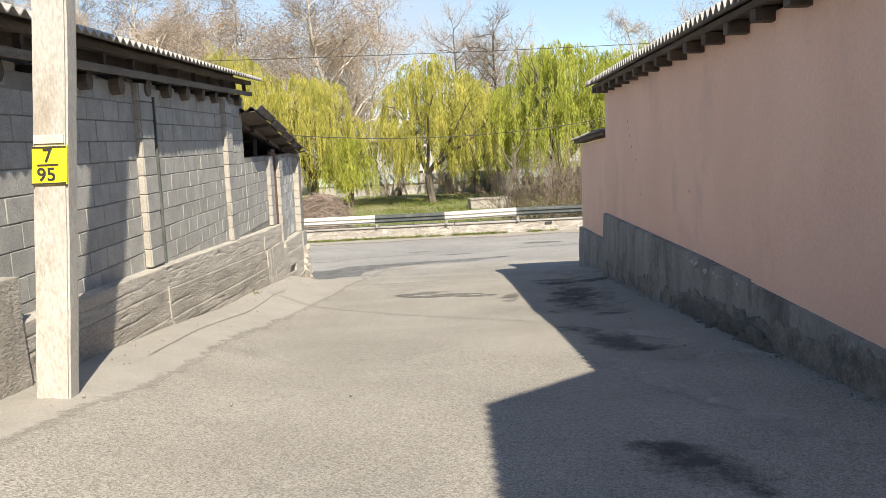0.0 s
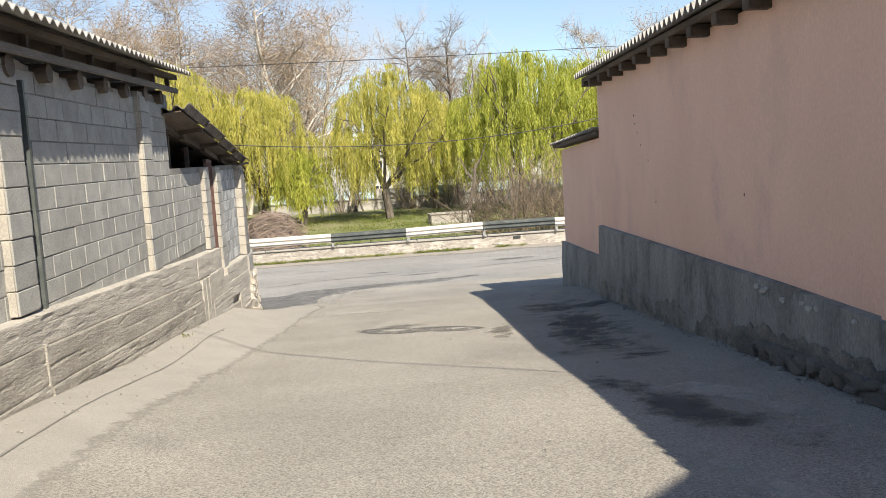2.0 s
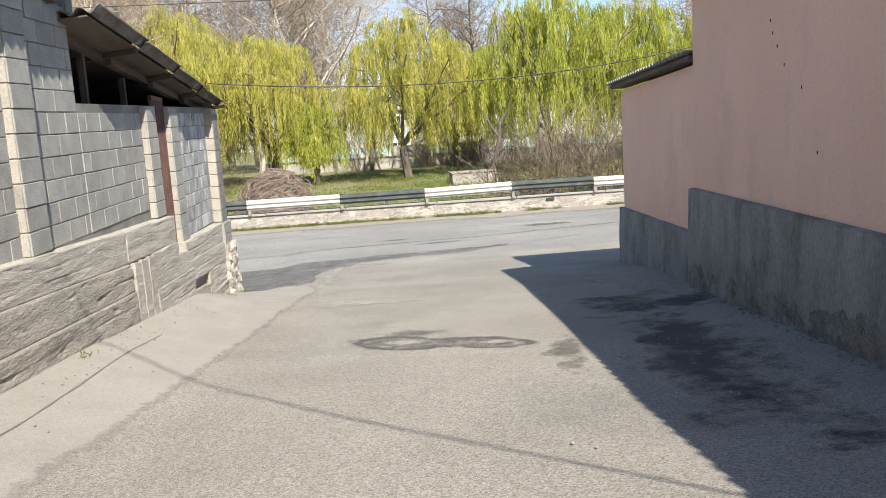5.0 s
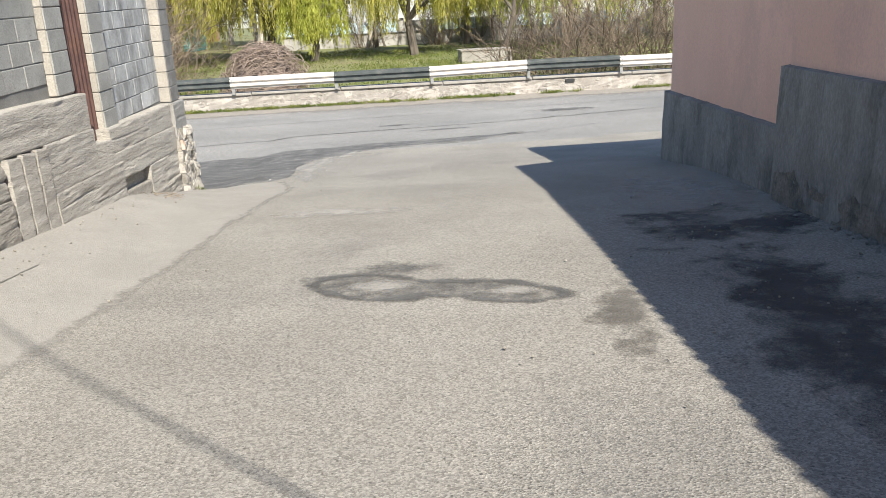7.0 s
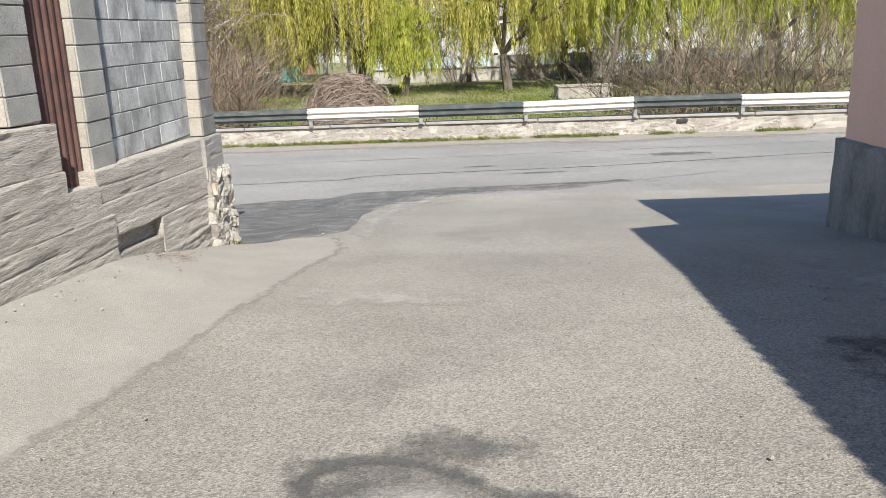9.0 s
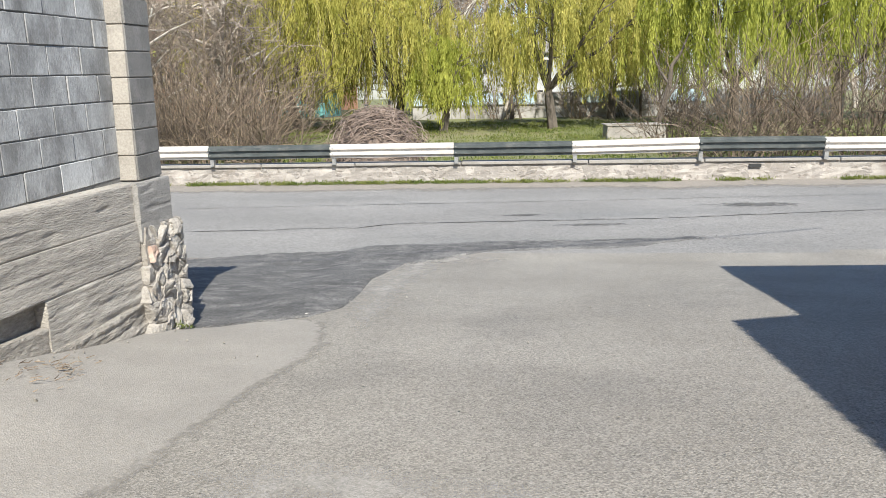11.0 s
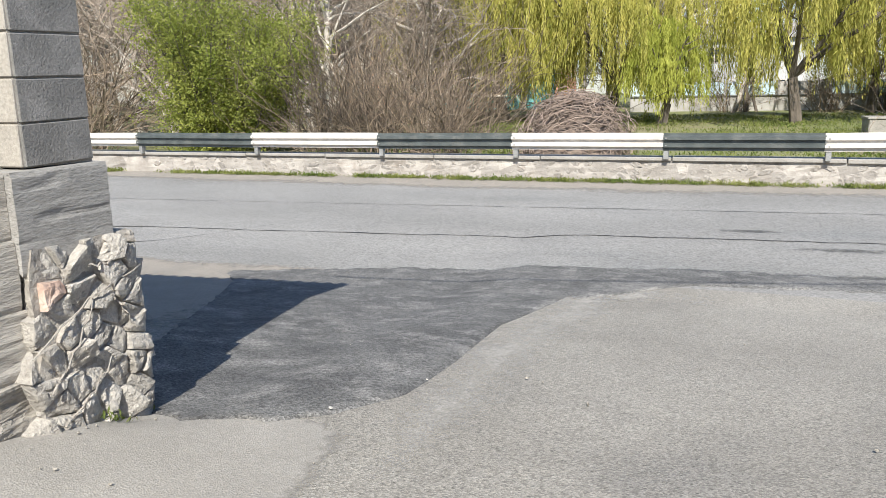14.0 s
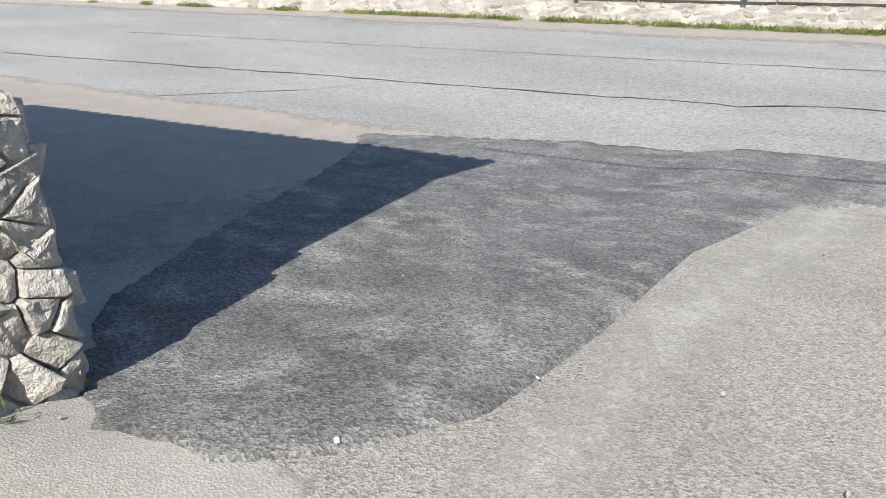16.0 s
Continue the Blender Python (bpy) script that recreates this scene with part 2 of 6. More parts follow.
RAILBLACK = mat("black_rail_paint", (0.055, 0.064, 0.062), (0.09, 0.10, 0.096), 4, 0.45, 0.15, 50, c3=(0.13, 0.13, 0.12), stain=3)
STEEL = mat("grey_steel", (0.23, 0.23, 0.22), (0.30, 0.30, 0.29), 6, 0.6, 0.1, 50, metal=0.3)
RUST = mat("rusty_brown_sheet", (0.075, 0.038, 0.032), (0.12, 0.062, 0.05), 5, 0.75, 0.3, 60, c3=(0.15, 0.075, 0.045), stain=3)
KERBWHITE = mat("limewashed_stone", (0.28, 0.255, 0.225), (0.36, 0.332, 0.298), 1.8, 0.93, 0.7, 30, vary=0.07, c3=(0.23, 0.2, 0.17), stain=1.6, bump_dist=0.02, voronoi=3.2, grit=0.14)
CAPLINE = mat("limewash_cap", (0.25, 0.235, 0.21), (0.32, 0.30, 0.272), 3, 0.9, 0.4, 40, c3=(0.28, 0.26, 0.23), stain=1.5)
CABLE = mat("cable_rubber", (0.03, 0.03, 0.03), (0.05, 0.05, 0.05), 4, 0.7, 0)
BARK = mat("bark", (0.085, 0.07, 0.055), (0.15, 0.125, 0.10), 5, 0.95, 0.8, 30, bump_dist=0.03, stretch=(1, 1, 0.3))
PALEBARK = mat("pale_bark", (0.36, 0.32, 0.27), (0.50, 0.46, 0.40), 2, 0.9, 0.4, 20, vary=0.15, c3=(0.24, 0.20, 0.165), stain=1.2)
TWIG = mat("twigs", (0.25, 0.20, 0.155), (0.38, 0.315, 0.25), 2, 0.9, 0.0, 20, vary=0.3)
SHRUBTWIG = mat("shrub_stems", (0.095, 0.07, 0.05), (0.22, 0.17, 0.118), 2, 0.9, 0.0, 20, vary=0.4)
PILE = mat("cut_brushwood", (0.20, 0.15, 0.12), (0.30, 0.235, 0.19), 3, 0.9, 0.0, 20, vary=0.35)
WILLOW = leafy("willow_leaves", (0.265, 0.275, 0.055), (0.69, 0.62, 0.19), 0.45)
WILLOWG = leafy("fresh_willow_leaves", (0.225, 0.26, 0.04), (0.57, 0.575, 0.14), 0.45)
BUSHLEAF = leafy("bush_leaves", (0.19, 0.23, 0.045), (0.46, 0.475, 0.13), 0.5)
DRYLEAF = leafy("dry_buds", (0.26, 0.17, 0.09), (0.40, 0.27, 0.15), 0.3)
GRASS = leafy("grass", (0.11, 0.15, 0.04), (0.26, 0.27, 0.09), 0.35)
PARKWALL = mat("painted_park_wall", (0.30, 0.29, 0.265), (0.40, 0.385, 0.36), 0.8, 0.9, 0.3, 30, c3=(0.2, 0.172, 0.148), stain=0.7)
PALEBLUE = mat("pale_blue_paint", (0.42, 0.55, 0.60), (0.52, 0.63, 0.66), 0.8, 0.9, 0.2, 30, c3=(0.60, 0.58, 0.55), stain=0.6)
HOUSEWHITE = mat("white_render", (0.42, 0.43, 0.43), (0.50, 0.505, 0.50), 1, 0.9, 0.2, 30)
ORANGE = mat("orange_render", (0.55, 0.27, 0.16), (0.62, 0.33, 0.2), 1, 0.9, 0.2, 30)
TURQ = mat("turquoise_paint", (0.16, 0.42, 0.42), (0.22, 0.48, 0.47), 1, 0.8, 0.2, 30)
GLASSDARK = mat("dark_window_glass", (0.03, 0.035, 0.04), (0.05, 0.055, 0.06), 1, 0.1, 0)


# ---- building blocks ----
def part(name, bm, material, parent=None, label=""):
    """Links a bmesh as one mesh object, under a thing or a part if given."""
    me = bpy.data.meshes.new(name)
    bm.to_mesh(me)
    bm.free()
    me.materials.append(material)
    ob = new(name, me)
    if parent:
        ob.parent = parent
        ob.matrix_parent_inverse = parent.matrix_world.inverted()
    if label:
        ob["label"] = label
    return ob


def mesh_part(name, verts, faces, material, parent=None, label="", smooth=False):
    me = bpy.data.meshes.new(name)
    me.from_pydata([tuple(v) for v in verts], [], faces)
    me.materials.append(material)
    if smooth:
        me.polygons.foreach_set("use_smooth", [True] * len(me.polygons))
    ob = new(name, me)
    if parent:
        ob.parent = parent
        ob.matrix_parent_inverse = parent.matrix_world.inverted()
    if label:
        ob["label"] = label
    return ob


def base(name, x, y, z, label, category, kind="", group="", rz=0.0):
    e = new(name)
    e.empty_display_size = 0.2
    e.matrix_world = pose(x, y, z, 0, 0, rz)
    bpy.context.view_layer.update()
    return tagged(e, label, category, group, kind)


def hexa(bm, c):
    """A block from its eight corners: four below, four above, both anticlockwise."""
    v = [bm.verts.new(p) for p in c]
    for f in ((3, 2, 1, 0), (4, 5, 6, 7), (0, 1, 5, 4), (1, 2, 6, 5), (2, 3, 7, 6), (3, 0, 4, 7)):
        bm.faces.new([v[i] for i in f])
    return v


def boxbm(x0, x1, y0, y1, z0, z1, bevel=0.0, bm=None):
    bm = bm or bmesh.new()
    hexa(bm, [(x0, y0, z0), (x1, y0, z0), (x1, y1, z0), (x0, y1, z0), (x0, y0, z1), (x1, y0, z1), (x1, y1, z1), (x0, y1, z1)])
    if bevel:
        bmesh.ops.bevel(bm, geom=bm.edges[:], offset=bevel, segments=1, affect="EDGES")
    return bm


def slab(fx, y0, y1, o0, o1, z00, z01, z10, z11, n=1, bm=None, bevel=0.0):
    """A stretch of wall along y on the line x = fx(y), from offset o0 to o1; z00, z01: foot and top at y0, z10, z11 at y1."""
    bm = bm or bmesh.new()
    for i in range(n):
        a, b = i / n, (i + 1) / n
        ya, yb = y0 + (y1 - y0) * a, y0 + (y1 - y0) * b
        za, zb = z00 + (z10 - z00) * a, z00 + (z10 - z00) * b
        ta, tb = z01 + (z11 - z01) * a, z01 + (z11 - z01) * b
        xa, xb = fx(ya), fx(yb)
        hexa(bm, [(xa + o0, ya, za), (xa + o1, ya, za), (xb + o1, yb, zb), (xb + o0, yb, zb), (xa + o0, ya, ta), (xa + o1, ya, ta), (xb + o1, yb, tb), (xb + o0, yb, tb)])
    bmesh.ops.remove_doubles(bm, verts=bm.verts[:], dist=0.0005)
    if bevel:
        bmesh.ops.bevel(bm, geom=bm.edges[:], offset=bevel, segments=1, affect="EDGES")
    return bm


def rough(bm, amount, scale, cuts=0, seed=0.0):
    """Uneven faces: cut finer, then pushed about by noise."""
    if cuts:
        bmesh.ops.subdivide_edges(bm, edges=bm.edges[:], cuts=cuts, use_grid_fill=True)
    for v in bm.verts:
        p = v.co * scale + Vector((seed, seed * 2, seed * 3))
        v.co += noise.noise_vector(p) * amount
    return bm


def tube_arrays(paths, sides=5):
    """Vertices and faces of tapered tubes: paths is a list of (points, radii)."""
    verts, faces = [], []
    for pts, rad in paths:
        k = len(verts)
        n = len(pts)
        for i, (p, r) in enumerate(zip(pts, rad)):
            q = pts[min(i + 1, n - 1)] - pts[max(i - 1, 0)]
            q = q.normalized() if q.length > 1e-6 else Vector((0, 0, 1))
            u = q.orthogonal().normalized()
            w = q.cross(u)
            for s in range(sides):
                a = 2 * math.pi * s / sides
                verts.append(p + u * (r * math.cos(a)) + w * (r * math.sin(a)))
        for i in range(n - 1):
            for s in range(sides):
                a, b = k + i * sides + s, k + i * sides + (s + 1) % sides
                faces.append((a, b, b + sides, a + sides))
    return verts, faces


def leaf_arrays(places, ways, size, wide, rng):
    """Two-triangle leaves at places, pointing along ways."""
    n = len(places)
    side = rng.normal(size=(n, 3))
    side = np.cross(ways, side)
    side /= np.linalg.norm(side, axis=1)[:, None] + 1e-9
    ln = (size * rng.uniform(0.6, 1.3, n))[:, None]
    wd = (wide * rng.uniform(0.6, 1.3, n))[:, None]
    v = np.stack([places, places + ways * ln * 0.5 + side * wd, places + ways * ln, places + ways * ln * 0.5 - side * wd], 1).reshape(-1, 3)
    f = np.arange(4 * n).reshape(n, 4)
    return v, f.tolist()


def array_mesh(name, verts, faces, material):
    me = bpy.data.meshes.new(name)
    me.from_pydata([tuple(v) for v in verts], [], faces)
    me.materials.append(material)
    return me


def left(y):
    """Face of the plinth of the wall along the west side of the lane."""
    return -2.52 + 0.0385 * (y - 9)


def right(y):
    """Face of the plinth of the house along the east side of the lane."""
    return 3.54 + 0.125 * (y - 8.53)


PROFILE_Y = [-60, -10, 0, 3, 6.5, 8.5, 11, 13.3, 15.4, 17.2, 19, 20.5, 21.8, 23.5, 25, 27, 30, 34, 36, 55, 74, 120, 900]
PROFILE_Z = [4.0, 0.6, 0, -0.18, -0.40, -0.53, -0.76, -0.89, -1.04, -1.16, -1.34, -1.48, -1.61, -1.80, -1.93, -1.92, -1.84, -1.73, -1.72, -1.58, -1.12, -1.0, -1.0]


def ease(a):
    a = max(0.0, min(1.0, a))
    return a * a * (3 - 2 * a)


def ground_z(x, y):
    z = float(np.interp(y, PROFILE_Y, PROFILE_Z))
    if y < 22:
        z += 0.24 * ease((-1.0 - x) / 1.4) * ease((20.3 - y) / 3.2)
        z += 0.05 * ease((x - right(y) + 0.9) / 0.9) * ease((20 - y) / 2)
    z -= 0.085 * ease((-1.25 - x) / 0.8) * ease((y - 19.7) / 0.6) * ease((31 - y) / 4)
    if y < 27:
        z += 0.012 * noise.noise(Vector((x * 0.5, y * 0.5, 0))) + 0.005 * noise.noise(Vector((x * 2, y * 2, 5)))
    elif y > 40:
        z += 0.06 * noise.noise(Vector((x * 0.12, y * 0.12, 9)))
    return z


def drape(name, inside, x0, x1, y0, y1, step, lift, material):
    """A thin sheet laid on the ground where inside(x, y) is true, its rim cut to the outline."""
    nx, ny = int((x1 - x0) / step) + 1, int((y1 - y0) / step) + 1
    ok = [[inside(x0 + i * step, y0 + j * step) for i in range(nx + 1)] for j in range(ny + 1)]
    idx, verts, faces = {}, [], []

    def corner(a, b):
        if (a, b) not in idx:
            px, py = x0 + a * step, y0 + b * step
            if not ok[b][a]:
                near = [(c, d) for c, d in ((a - 1, b), (a + 1, b), (a, b - 1), (a, b + 1), (a - 1, b - 1), (a + 1, b + 1), (a - 1, b + 1), (a + 1, b - 1)) if 0 <= c <= nx and 0 <= d <= ny and ok[d][c]]
                if near:
                    qx, qy = x0 + near[0][0] * step, y0 + near[0][1] * step
                    lo, hi = 0.0, 1.0
                    for _ in range(7):
                        mid = (lo + hi) / 2
                        if inside(qx + (px - qx) * mid, qy + (py - qy) * mid):
                            lo = mid
                        else:
                            hi = mid
                    px, py = qx + (px - qx) * lo, qy + (py - qy) * lo
            idx[a, b] = len(verts)
            verts.append((px, py, ground_z(px, py) + (lift if ok[b][a] else 0.001)))
        return idx[a, b]

    for j in range(ny):
        for i in range(nx):
            if ok[j][i] or ok[j][i + 1] or ok[j + 1][i] or ok[j + 1][i + 1]:
                faces.append([corner(*q) for q in ((i, j), (i + 1, j), (i + 1, j + 1), (i, j + 1))])
    me = bpy.data.meshes.new(name)
    me.from_pydata(verts, [], faces)
    me.materials.append(material)
    me.polygons.foreach_set("use_smooth", [True] * len(faces))
    return new(name, me)


def stain(name, cx, cy, rx, ry, rot, wob, freq, seed, material, lift=0.005, step=0.05):
    """A soaked stain: a film whose thickness falls off towards its uneven rim."""
    c, s_ = math.cos(radians(rot)), math.sin(radians(rot))
    ext = max(rx, ry) * 1.7
    n = int(2 * ext / step)
    pos, film = {}, []
    verts, faces = [], []
    for j in range(n + 1):
        for i in range(n + 1):
            x, y = cx - ext + i * step, cy - ext + j * step
            u, v = (x - cx) * c + (y - cy) * s_, -(x - cx) * s_ + (y - cy) * c
            w = noise.noise(Vector((x * freq, y * freq, seed))) + 0.6 * noise.noise(Vector((x * freq * 3.1, y * freq * 3.1, seed)))
            d = 1 + wob * w - math.hypot(u / rx, v / ry)
            if d > -0.15:
                pos[i, j] = len(verts)
                verts.append((x, y, ground_z(x, y) + lift))
                film.append(d)
    for i, j in list(pos):
        q = [(i, j), (i + 1, j), (i + 1, j + 1), (i, j + 1)]
        if all(k in pos for k in q):
            faces.append([pos[k] for k in q])
    me = bpy.data.meshes.new(name)
    me.from_pydata(verts, [], faces)
    me.attributes.new("thickness", "FLOAT", "POINT").data.foreach_set("value", film)
    me.materials.append(material)
    me.polygons.foreach_set("use_smooth", [True] * len(faces))
    return new(name, me)


def film_mat(name, c1, c2, strength, rgh=0.75, grit=0.2):
    m = mat(name, c1, c2, 2.5, rgh, 0.4, 120, bump_dist=0.008, voronoi=110, grit=grit)
    n, l = m.node_tree.nodes, m.node_tree.links
    at = n.new("ShaderNodeAttribute")
    at.attribute_name = "thickness"
    tc = n.new("ShaderNodeTexCoord")
    no = n.new("ShaderNodeTexNoise")
    no.inputs["Scale"].default_value, no.inputs["Detail"].default_value, no.inputs["Roughness"].default_value = 7, 8, 0.75
    l.new(tc.outputs["Object"], no.inputs["Vector"])
    ad = n.new("ShaderNodeMath")
    ad.operation = "MULTIPLY_ADD"
    ad.inputs[1].default_value, ad.inputs[2].default_value = 2.2, -1.1
    l.new(no.outputs["Fac"], ad.inputs[0])
    sm = n.new("ShaderNodeMath")
    sm.operation = "ADD"
    l.new(ad.outputs[0], sm.inputs[0])
    l.new(at.outputs["Fac"], sm.inputs[1])
    mr = n.new("ShaderNodeMapRange")
    mr.inputs["From Min"].default_value, mr.inputs["From Max"].default_value, mr.inputs["To Max"].default_value = 0.0, 0.8, strength
    l.new(sm.outputs[0], mr.inputs["Value"])
    l.new(mr.outputs["Result"], n["Principled BSDF"].inputs["Alpha"])
    return m


# ---- ground ----
def grid_lines(stops):
    out = []
    for a, b, s in stops:
        n = max(1, round((b - a) / s))
        out += [a + (b - a) * i / n for i in range(n)]
    return out + [stops[-1][1]]


def build_ground():
    xs = grid_lines([(-900, -120, 130), (-120, -30, 10), (-30, -4, 1.5), (-4, 8, 0.2), (8, 30, 1.5), (30, 120, 10), (120, 900, 130)])
    ys = grid_lines([(-60, -4, 4), (-4, 27, 0.2), (27, 36, 0.5), (36, 80, 2), (80, 120, 10), (120, 900, 130)])
    verts = [(x, y, ground_z(x, y)) for y in ys for x in xs]
    w = len(xs)
    faces, mats = [], []
    for j in range(len(ys) - 1):
        for i in range(w - 1):
            a = j * w + i
            faces.append((a, a + 1, a + w + 1, a + w))
            x, y = (xs[i] + xs[i + 1]) / 2, (ys[j] + ys[j + 1]) / 2
            e = 0.25 * noise.noise(Vector((x * 0.9, y * 0.9, 2)))
            if y > 34:
                mats.append(2)
            elif y > 25.6 + 0.02 * x + e * 0.6:
                mats.append(1)
            else:
                mats.append(0)
    me = bpy.data.meshes.new("ground")
    me.from_pydata(verts, [], faces)
    for m in (ASPHALT, ROADTOP, GRASSY):
        me.materials.append(m)
    me.polygons.foreach_set("material_index", mats)
    me.polygons.foreach_set("use_smooth", [True] * len(faces))
    return tagged(new("ground", me), "worn asphalt lane sloping down to a road and a park lawn", "ground", kind="structure")


build_ground()


def film_sheet(name, depth_of, x0, x1, y0, y1, step, lift, material):
    """A film on the ground whose thickness is depth_of(x, y), nothing where it is below zero."""
    nx, ny = int((x1 - x0) / step), int((y1 - y0) / step)
    pos, film, verts, faces = {}, [], [], []
    for j in range(ny + 1):
        for i in range(nx + 1):
            x, y = x0 + i * step, y0 + j * step
            d = depth_of(x, y)
            if d > -0.3:
                pos[i, j] = len(verts)
                verts.append((x, y, ground_z(x, y) + lift))
                film.append(min(d, 3.0))
    for i, j in list(pos):
        q = [(i, j), (i + 1, j), (i + 1, j + 1), (i, j + 1)]
        if all(k in pos for k in q):
            faces.append([pos[k] for k in q])
    me = bpy.data.meshes.new(name)
    me.from_pydata(verts, [], faces)
    me.attributes.new("thickness", "FLOAT", "POINT").data.foreach_set("value", film)
    me.materials.append(material)
    me.polygons.foreach_set("use_smooth", [True] * len(faces))
    return new(name, me)


def apron_depth(x, y):
    edge = float(np.interp(y, [0, 4.2, 6.4, 8.8, 11, 13.3, 15.2, 18.2, 19.3, 20.2, 20.6, 21.3], [-2.3, -2.12, -1.72, -1.62, -1.4, -1.14, -0.92, -0.62, -0.5, -0.75, -1.5, -2.4]))
    return (edge - x) / 0.16 + 0.35 * noise.noise(Vector((x * 2, y * 1.3, 4)))


APRONFILM = film_mat("concrete_apron", (0.315, 0.295, 0.262), (0.35, 0.328, 0.292), 0.9, 0.94, 0.1)
tagged(film_sheet("pavement", apron_depth, -3.0, -0.1, 0.0, 21.4, 0.1, 0.005, APRONFILM), "dusty grey concrete apron along the foot of the block wall", "pavement", kind="structure")


def patch_in(x, y):
    lo = float(np.interp(x, [-5, -4.6, -2.8, -2.2, -1.7, -1.2, -0.9, -0.75, -0.6, 0.5, 2.8, 4.8], [25.0, 24.6, 20.85, 20.35, 20.1, 20.2, 20.55, 20.95, 24.7, 25.7, 26.0, 27.2]))
    hi = float(np.interp(x, [-5, -4.5, -3, -2.2, 0.5, 2.8, 4.8], [25.2, 25.4, 26.0, 26.1, 26.45, 26.55, 27.1]))
    if -0.95 < x < -0.55 and y < 24.9:
        lo = float(np.interp(y, [20.4, 20.9, 21.75, 23.2, 24.9], [9, 9, 9, 9, 9]))
        lim = float(np.interp(y, [20.4, 20.9, 21.75, 23.2, 24.9], [-1.0, -0.76, -0.75, -0.86, -0.62]))
        lo = y - 1 if x < lim else 99
    n1 = 0.07 * noise.noise(Vector((x * 4, y * 4, 7))) + 0.04 * noise.noise(Vector((x * 13, y * 13, 7)))
    return lo + n1 < y < hi + n1


tagged(drape("asphalt_patch", patch_in, -5.0, 4.9, 19.9, 27.4, 0.06, 0.02, NEWTAR), "fresh dark asphalt repair at the mouth of the lane", "asphalt patch", kind="structure")
OILFILM = film_mat("oil_film", (0.035, 0.034, 0.034), (0.075, 0.072, 0.07), 0.82, 0.7)
DIRTFILM = film_mat("dirt_film", (0.11, 0.10, 0.085), (0.16, 0.148, 0.13), 0.75, 0.9)
TARFILM = film_mat("tar_film", (0.085, 0.083, 0.078), (0.13, 0.127, 0.12), 0.85, 0.9)
DUSTFILM = film_mat("dust_film", (0.40, 0.38, 0.342), (0.46, 0.436, 0.394), 0.6, 0.95)
for nm, cx, cy, rx, ry, rot, wob, fq, mt, lab in (
        ("oil_stain", 1.55, 3.75, 0.30, 0.50, 20, 0.5, 3, OILFILM, "dark oil stain on shaded asphalt"),
        ("oil_stain", 2.25, 7.5, 0.30, 1.15, 10, 0.6, 2.4, OILFILM, "long dark oil stain on shaded asphalt"),
        ("oil_stain", 3.0, 11.9, 0.55, 2.1, -10, 0.7, 1.8, OILFILM, "broad dark wet stain on shaded asphalt"),
        ("oil_stain", 3.55, 14.6, 0.75, 0.8, -30, 0.8, 2.2, OILFILM, "dark wet stain beside the house plinth"),
        ("dirt_stain", 1.98, 12.5, 0.20, 0.60, -12, 0.6, 4, DIRTFILM, "brown dirt stain on sunlit asphalt"),
        ("dust_patch", -0.1, 25.0, 0.7, 0.4, 10, 0.6, 2, DUSTFILM, "pale dust at the lane mouth"),
        ("dust_patch", 0.3, 16.6, 0.8, 0.25, -10, 0.7, 2, DUSTFILM, "faint pale dust on the asphalt"),
        ("dust_patch", 2.05, 5.3, 0.16, 1.3, 14, 0.6, 2.5, DUSTFILM, "pale dusty streak on shaded asphalt"),
        ("dust_patch", 2.75, 7.3, 0.2, 1.2, 12, 0.7, 2.5, DUSTFILM, "pale dusty streak on shaded asphalt"),
        ("dust_patch", 3.9, 16.6, 0.5, 0.9, 12, 0.7, 2.5, DUSTFILM, "pale dusty area beside the annex"),
        ("road_stain", 2.45, 28.05, 0.75, 0.16, 4, 0.4, 2, TARFILM, "thin dark patch in the road surface"),
        ("road_stain", 1.2, 29.1, 0.5, 0.13, 2, 0.4, 2, TARFILM, "thin dark patch in the road surface"),
        ("road_stain", 6.1, 30.2, 0.9, 0.3, 2, 0.4, 2, TARFILM, "thin dark patch in the road surface"),
        ("road_stain", 1.5, 26.4, 3.0, 0.22, 6, 0.4, 1.2, TARFILM, "dark tar seam where the lane meets the road")):
    tagged(stain(nm, cx, cy, rx, ry, rot, wob, fq, cx * 3 + cy, mt, 0.010 if "dust" in nm and cy < 14 else 0.006), lab, "stain", kind="structure")


def pothole(x, y):
    """How far inside the rim of the shallow pothole: below zero outside."""
    w = 0.10 * noise.noise(Vector((x * 3.5, y * 3.5, 8))) + 0.05 * noise.noise(Vector((x * 11, y * 11, 8)))
    best = -9.0
    for cx, cy, rx, ry in ((0.55, 13.50, 0.44, 0.36), (1.40, 13.17, 0.37, 0.27), (1.0, 13.33, 0.5, 0.22)):
        u, v = (x - cx) + 0.25 * (y - cy), (y - cy) + 0.25 * (x - cx)
        best = max(best, (1 - math.hypot(u / rx, v / ry)) * min(rx, ry))
    return best + w * 0.4


def pothole_tar(x, y):
    d = pothole(x, y)
    rim = 1.0 - abs(d - 0.05) / 0.085 + 0.5 * noise.noise(Vector((x * 5, y * 5, 2)))
    crumb = 0.75 * (1 - math.hypot((x - 0.72) / 0.42, (y - 13.92) / 0.26))
    return max(rim, 0.42 if d > 0.05 else -1.0, crumb) - 0.10


def pothole_grit(x, y):
    return 1.2 * max(1 - math.hypot((x - 0.60) / 0.26, (y - 13.47) / 0.17), 1 - math.hypot((x - 1.47) / 0.20, (y - 13.15) / 0.11))


